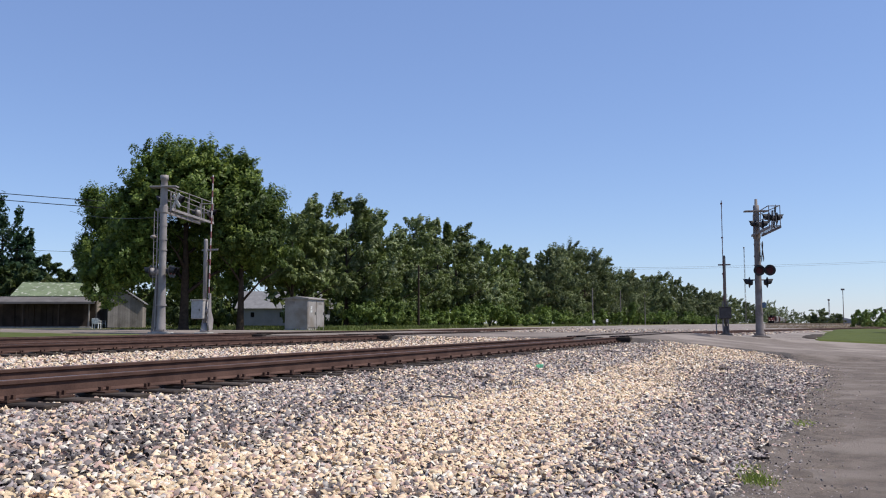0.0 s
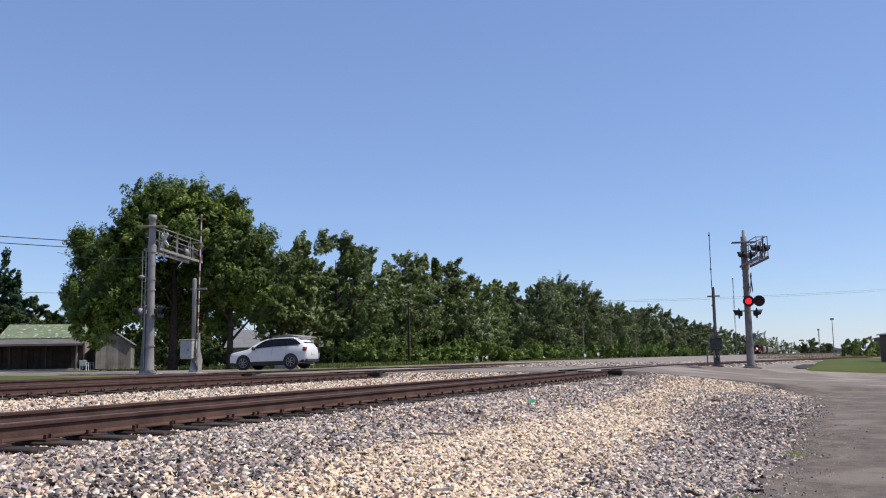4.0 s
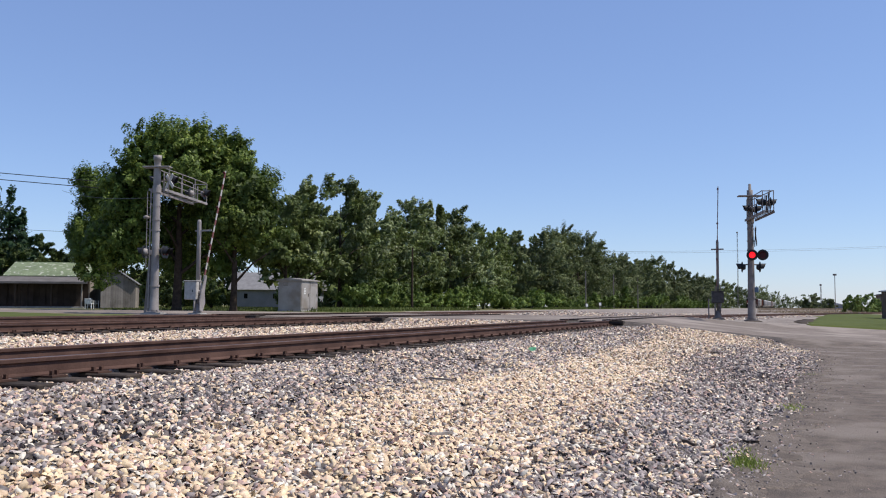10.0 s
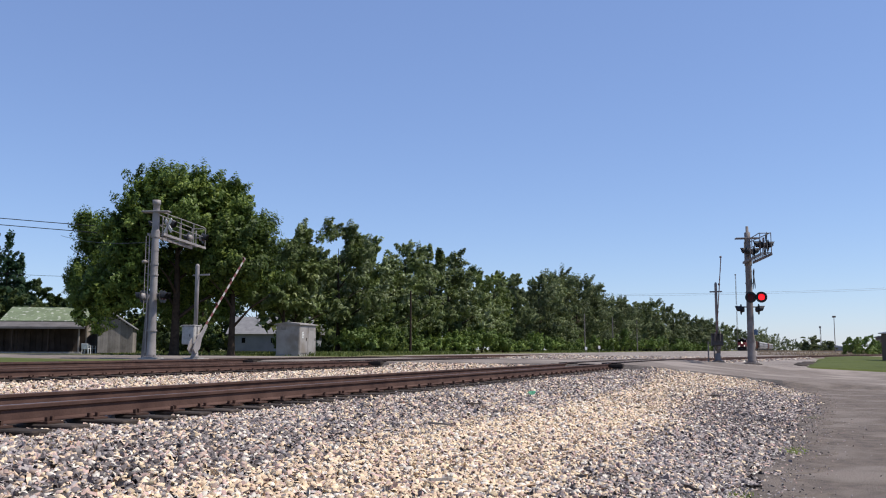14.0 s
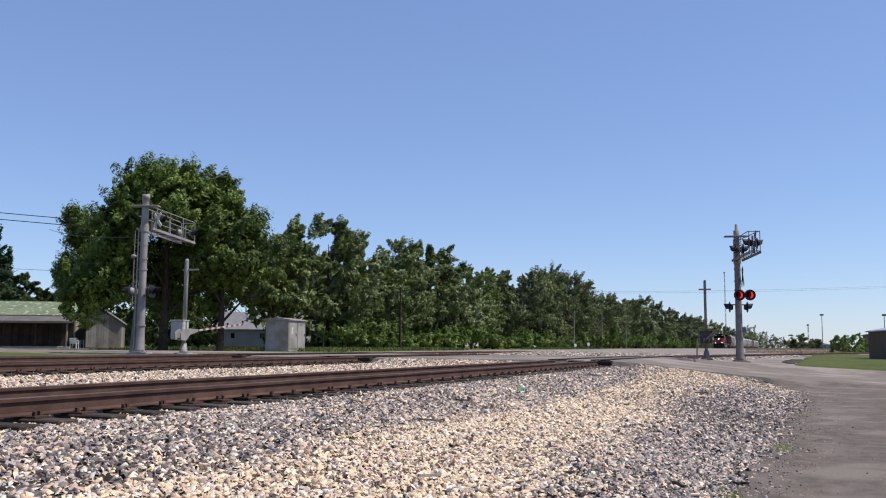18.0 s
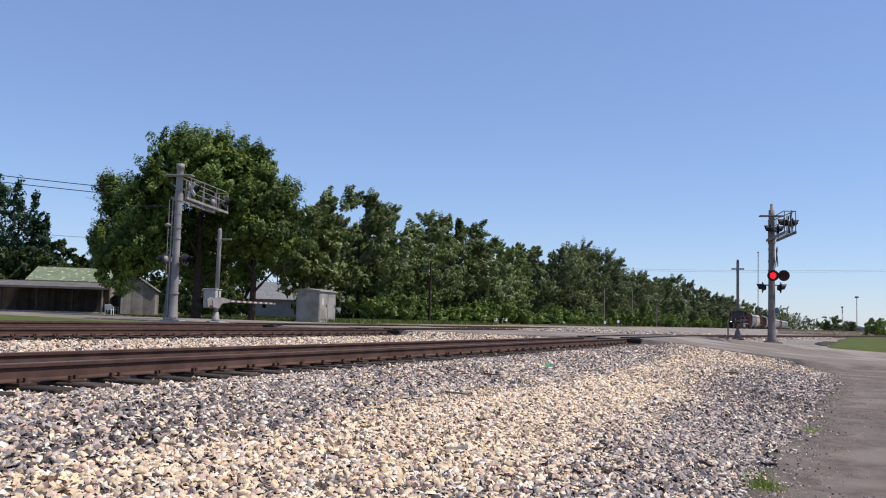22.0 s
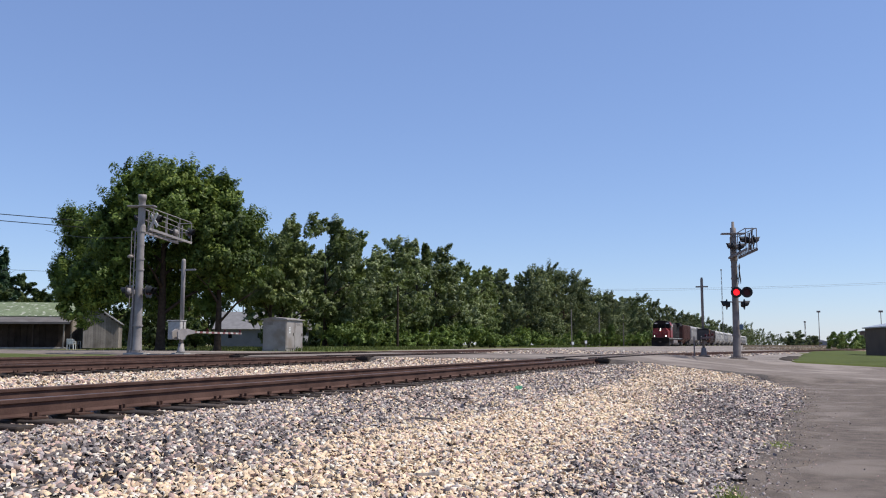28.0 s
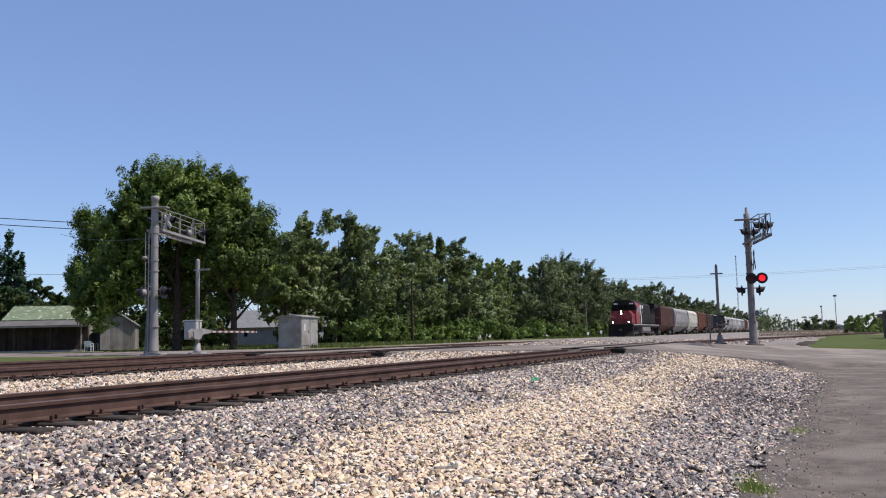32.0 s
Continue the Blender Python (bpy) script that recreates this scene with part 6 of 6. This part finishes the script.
rs = np.random.RandomState(50)
x, y = rs.uniform(-31.5, -24.5, 26000), rs.uniform(47, 130, 26000)
k = (x < -27.5 + 1.6 * np.sin(y * 0.3) + rs.uniform(-1, 1, len(x))) & ((y < 74) | (y > 106))
blades("long_grass", x[k], y[k], 0.26, 51, M["grass"], "long green grass along the foot of the woods", width=0.035)
x, y = rs.uniform(-60, -27, 30000), rs.uniform(28.5, 75, 30000)
k = ((y > 46.5 + skew(x)) | (x < -60)) & ~((x < -42) & (y > 44) & (y < 60))
blades("mown_grass", x[k], y[k], 0.14, 52, M["grass"], "green grass beneath the shade trees", width=0.04)
x, y = rs.uniform(-1.5, 22, 26000), rs.uniform(46, 95, 26000)
k = x > 0.25 + np.maximum(0, y - 47) * 0.046 + rs.uniform(-0.3, 0.3, len(x))
blades("lawn_grass", x[k], y[k], 0.045, 53, M["grass"], "short green lawn grass", width=0.03)
x, y = rs.uniform(-16, 45, 36000), 105 + 260 * rs.uniform(0, 1, 36000) ** 1.4
k = (np.abs(x + 6.98 - a_shift(y)) > 2.2) & (x > -0.046 * y)
blades("dry_grass", x[k], y[k], 0.26, 54, M["drygrass"], "tall dry tan grass in the field", width=0.035)
for k, (x0, y0, r, n, h) in enumerate(((-0.42, 7.2, 0.13, 420, 0.055), (-0.14, 11.6, 0.17, 190, 0.05), (-0.5, 7.7, 0.14, 90, 0.045), (0.05, 17.5, 0.2, 60, 0.05))):
    rs = np.random.RandomState(70 + k)
    x, y = x0 + rs.normal(0, r * 0.5, n), y0 + rs.normal(0, r, n)
    blades("weed_tuft", x, y, h, 71 + k, M["weed"], "small bright green weed tuft at the asphalt's edge", 0.02, "weed", "stuff", 0.006)

bm = bmesh.new()
rsl = random.Random(5)
vs = [bm.verts.new((0.16 * math.cos(a) * rsl.uniform(0.6, 1.1), 0.10 * math.sin(a) * rsl.uniform(0.6, 1.1), rsl.uniform(0.0, 0.09))) for a in [k * math.pi / 5 for k in range(10)]]
top = bm.verts.new((0, 0, 0.09))
for k in range(10):
    bm.faces.new((vs[k], vs[(k + 1) % 10], top))
bmesh.ops.solidify(bm, geom=bm.faces[:], thickness=0.004)
litter = obj("litter", bm, mat("green_plastic", (0.30, 0.80, 0.48), 0.3, bump=0.0))
litter.matrix_world = pose(-4.1, 13.9, float(gz(-4.1, 13.9)) + 0.06) @ Matrix.Diagonal((0.48, 0.45, 0.7, 1))
tagged(litter, "crumpled bright green plastic litter on the gravel", "litter")
for k, (x, y, ln, a) in enumerate(((-4.1, 11.2, 0.34, 80), (-2.45, 6.0, 0.2, 60), (-0.9, 7.6, 0.16, -50), (-3.6, 8.8, 0.26, 20), (-0.45, 8.2, 0.14, 30), (-4.9, 9.6, 0.3, 100), (-1.9, 20.5, 0.5, 70))):
    rsl = random.Random(80 + k)
    bm = bmesh.new()
    pts = [Vector((ln * (q / 4 - 0.5), rsl.uniform(-0.012, 0.012), rsl.uniform(0, 0.012))) for q in range(5)]
    for p, q in zip(pts, pts[1:]):
        bar(p, q, 0.045 if k in (0, 5, 6) else 0.022, 0.02, bm)
    s = obj("wood_scrap", bm, M["tie"] if k % 2 == 0 else M["planks"])
    s.matrix_world = pose(x, y, float(gz(x, y)) + 0.06, 0, 4, a)
    tagged(s, "splintered scrap of old timber on the gravel", "wood scrap", "wood scraps")


# ---- movement ----
def motions():
    # red lamps flash as the added shutters swing, half a period of 0.61 s each
    def swing(s, lit):
        rows, eps = [(0.0, 0)], 0.04
        for a, b in lit:
            rows += [(a - eps, 0), (a + eps, 1), (b - eps, 1), (b + eps, 0)]
        rows = [r for r in rows if r[0] < 32.0] + [(32.0, 1 if any(a < 32.0 < b for a, b in lit) else 0)]
        walk(s, [(t, pose(-0.165, -0.056, 0, 0, 0, -86 * v)) for t, v in rows])

    swing(SHUTTERS["right"], [(2.15, 2.27)] + [(2.832 + 1.213 * k, 3.438 + 1.213 * k) for k in range(25)])
    swing(SHUTTERS["left"], [(2.33, 2.832)] + [(3.438 + 1.213 * k, 4.045 + 1.213 * k) for k in range(24)])
    # gate arms: degrees above level
    up = [(0, 88), (6.9, 88), (8, 83), (9, 75.5), (10, 69), (11, 62.5), (12, 56), (13, 48.5), (14, 40), (14.5, 35), (15.5, 24), (16.5, 14), (17, 9.5), (18, 4.5), (19, 0), (32, 0)]
    walk(GATES["left"], [(t, pose(0.16, 0, 0.98, a)) for t, a in up])
    up = [(0, 88), (8.2, 88), (9, 82), (10, 72), (11, 62), (12, 55), (13, 48), (14, 42.5), (14.5, 38), (15.5, 29), (16.5, 20), (17, 15), (17.5, 9), (18, 4), (18.6, 0), (32, 0)]
    walk(GATES["right"], [(t, pose(0.07, 0, 0.98, a)) for t, a in up])
    # the SUV: seconds and the x of its middle
    run = [(0, -1.7), (0.4, -1.5), (1.0, 1.6), (1.5, 5.4), (2, 9.55), (2.5, 13.5), (3, 17.65), (3.3, 20.1), (4, 26.2), (4.5, 30.8), (5.5, 40.3), (6.5, 50), (9, 74), (13, 112), (17, 145), (18, 148), (32, 148)]
    ts, ns = [r[0] for r in run], [r[1] for r in run]
    ns = [n + 0.28 for n in ns]
    ns[0] = -8.0

    def along(t):
        """How far the SUV has gone to the left, and its lane, which draws nearer on the way."""
        n = float(np.interp(t, ts, ns))
        lane = 42.2 + float(skew(-n)) - 0.07 * (min(n, 40.0) - 9.5)
        return n * lane / (42.2 + float(skew(-n))), lane

    def suv_at(t):
        n, lane = along(t)
        zs = [float(gz(-n + d, lane)) + 0.036 + 0.07 * math.exp(-((n - d - 24.4) / 1.6) ** 2) for d in (-1.41, 1.41)]
        return pose(-n, lane, (zs[0] + zs[1]) / 2) @ Matrix.Rotation(math.atan(0.15) if n < 40 else 0, 4, "Z") @ Matrix.Rotation(math.atan2(zs[0] - zs[1], 2.82), 4, "Y")

    walk(SUV, [(t, suv_at(t)) for t in sorted({round(0.25 * k, 2) for k in range(29)} | set(ts))])
    for w, lx in WHEELS:
        rows = []
        for k in range(0, 216):
            t = k / 30
            n = along(t)[0]
            rows.append((t, pose(*lx, 0, -math.degrees((n + 8.0) / 0.353), 0)))
        walk(w, rows + [(32.0, rows[-1][1])])
    # the train, rail by rail towards the crossing
    front = [(0, 520), (6.5, 437), (13, 354), (19, 273), (24, 210.5), (28, 158.5), (30, 133.5), (32, 108.7)]
    for car, off in TRAIN:
        walk(car, [(t, pose(-C_N, s + off, 0.862)) for t, s in front])
    # leaves in the wind
    for k, c in enumerate(SWAY[:12]):
        walk(c, [(0.5 * q, pose(0, 0, 0, 0.55 * math.sin(1.3 * q + k) + 0.25 * math.sin(2.9 * q + 2 * k), 0.6 * math.sin(1.05 * q + 1.7 * k), 0.4 * math.sin(0.8 * q + k))) for q in range(65)])


motions()
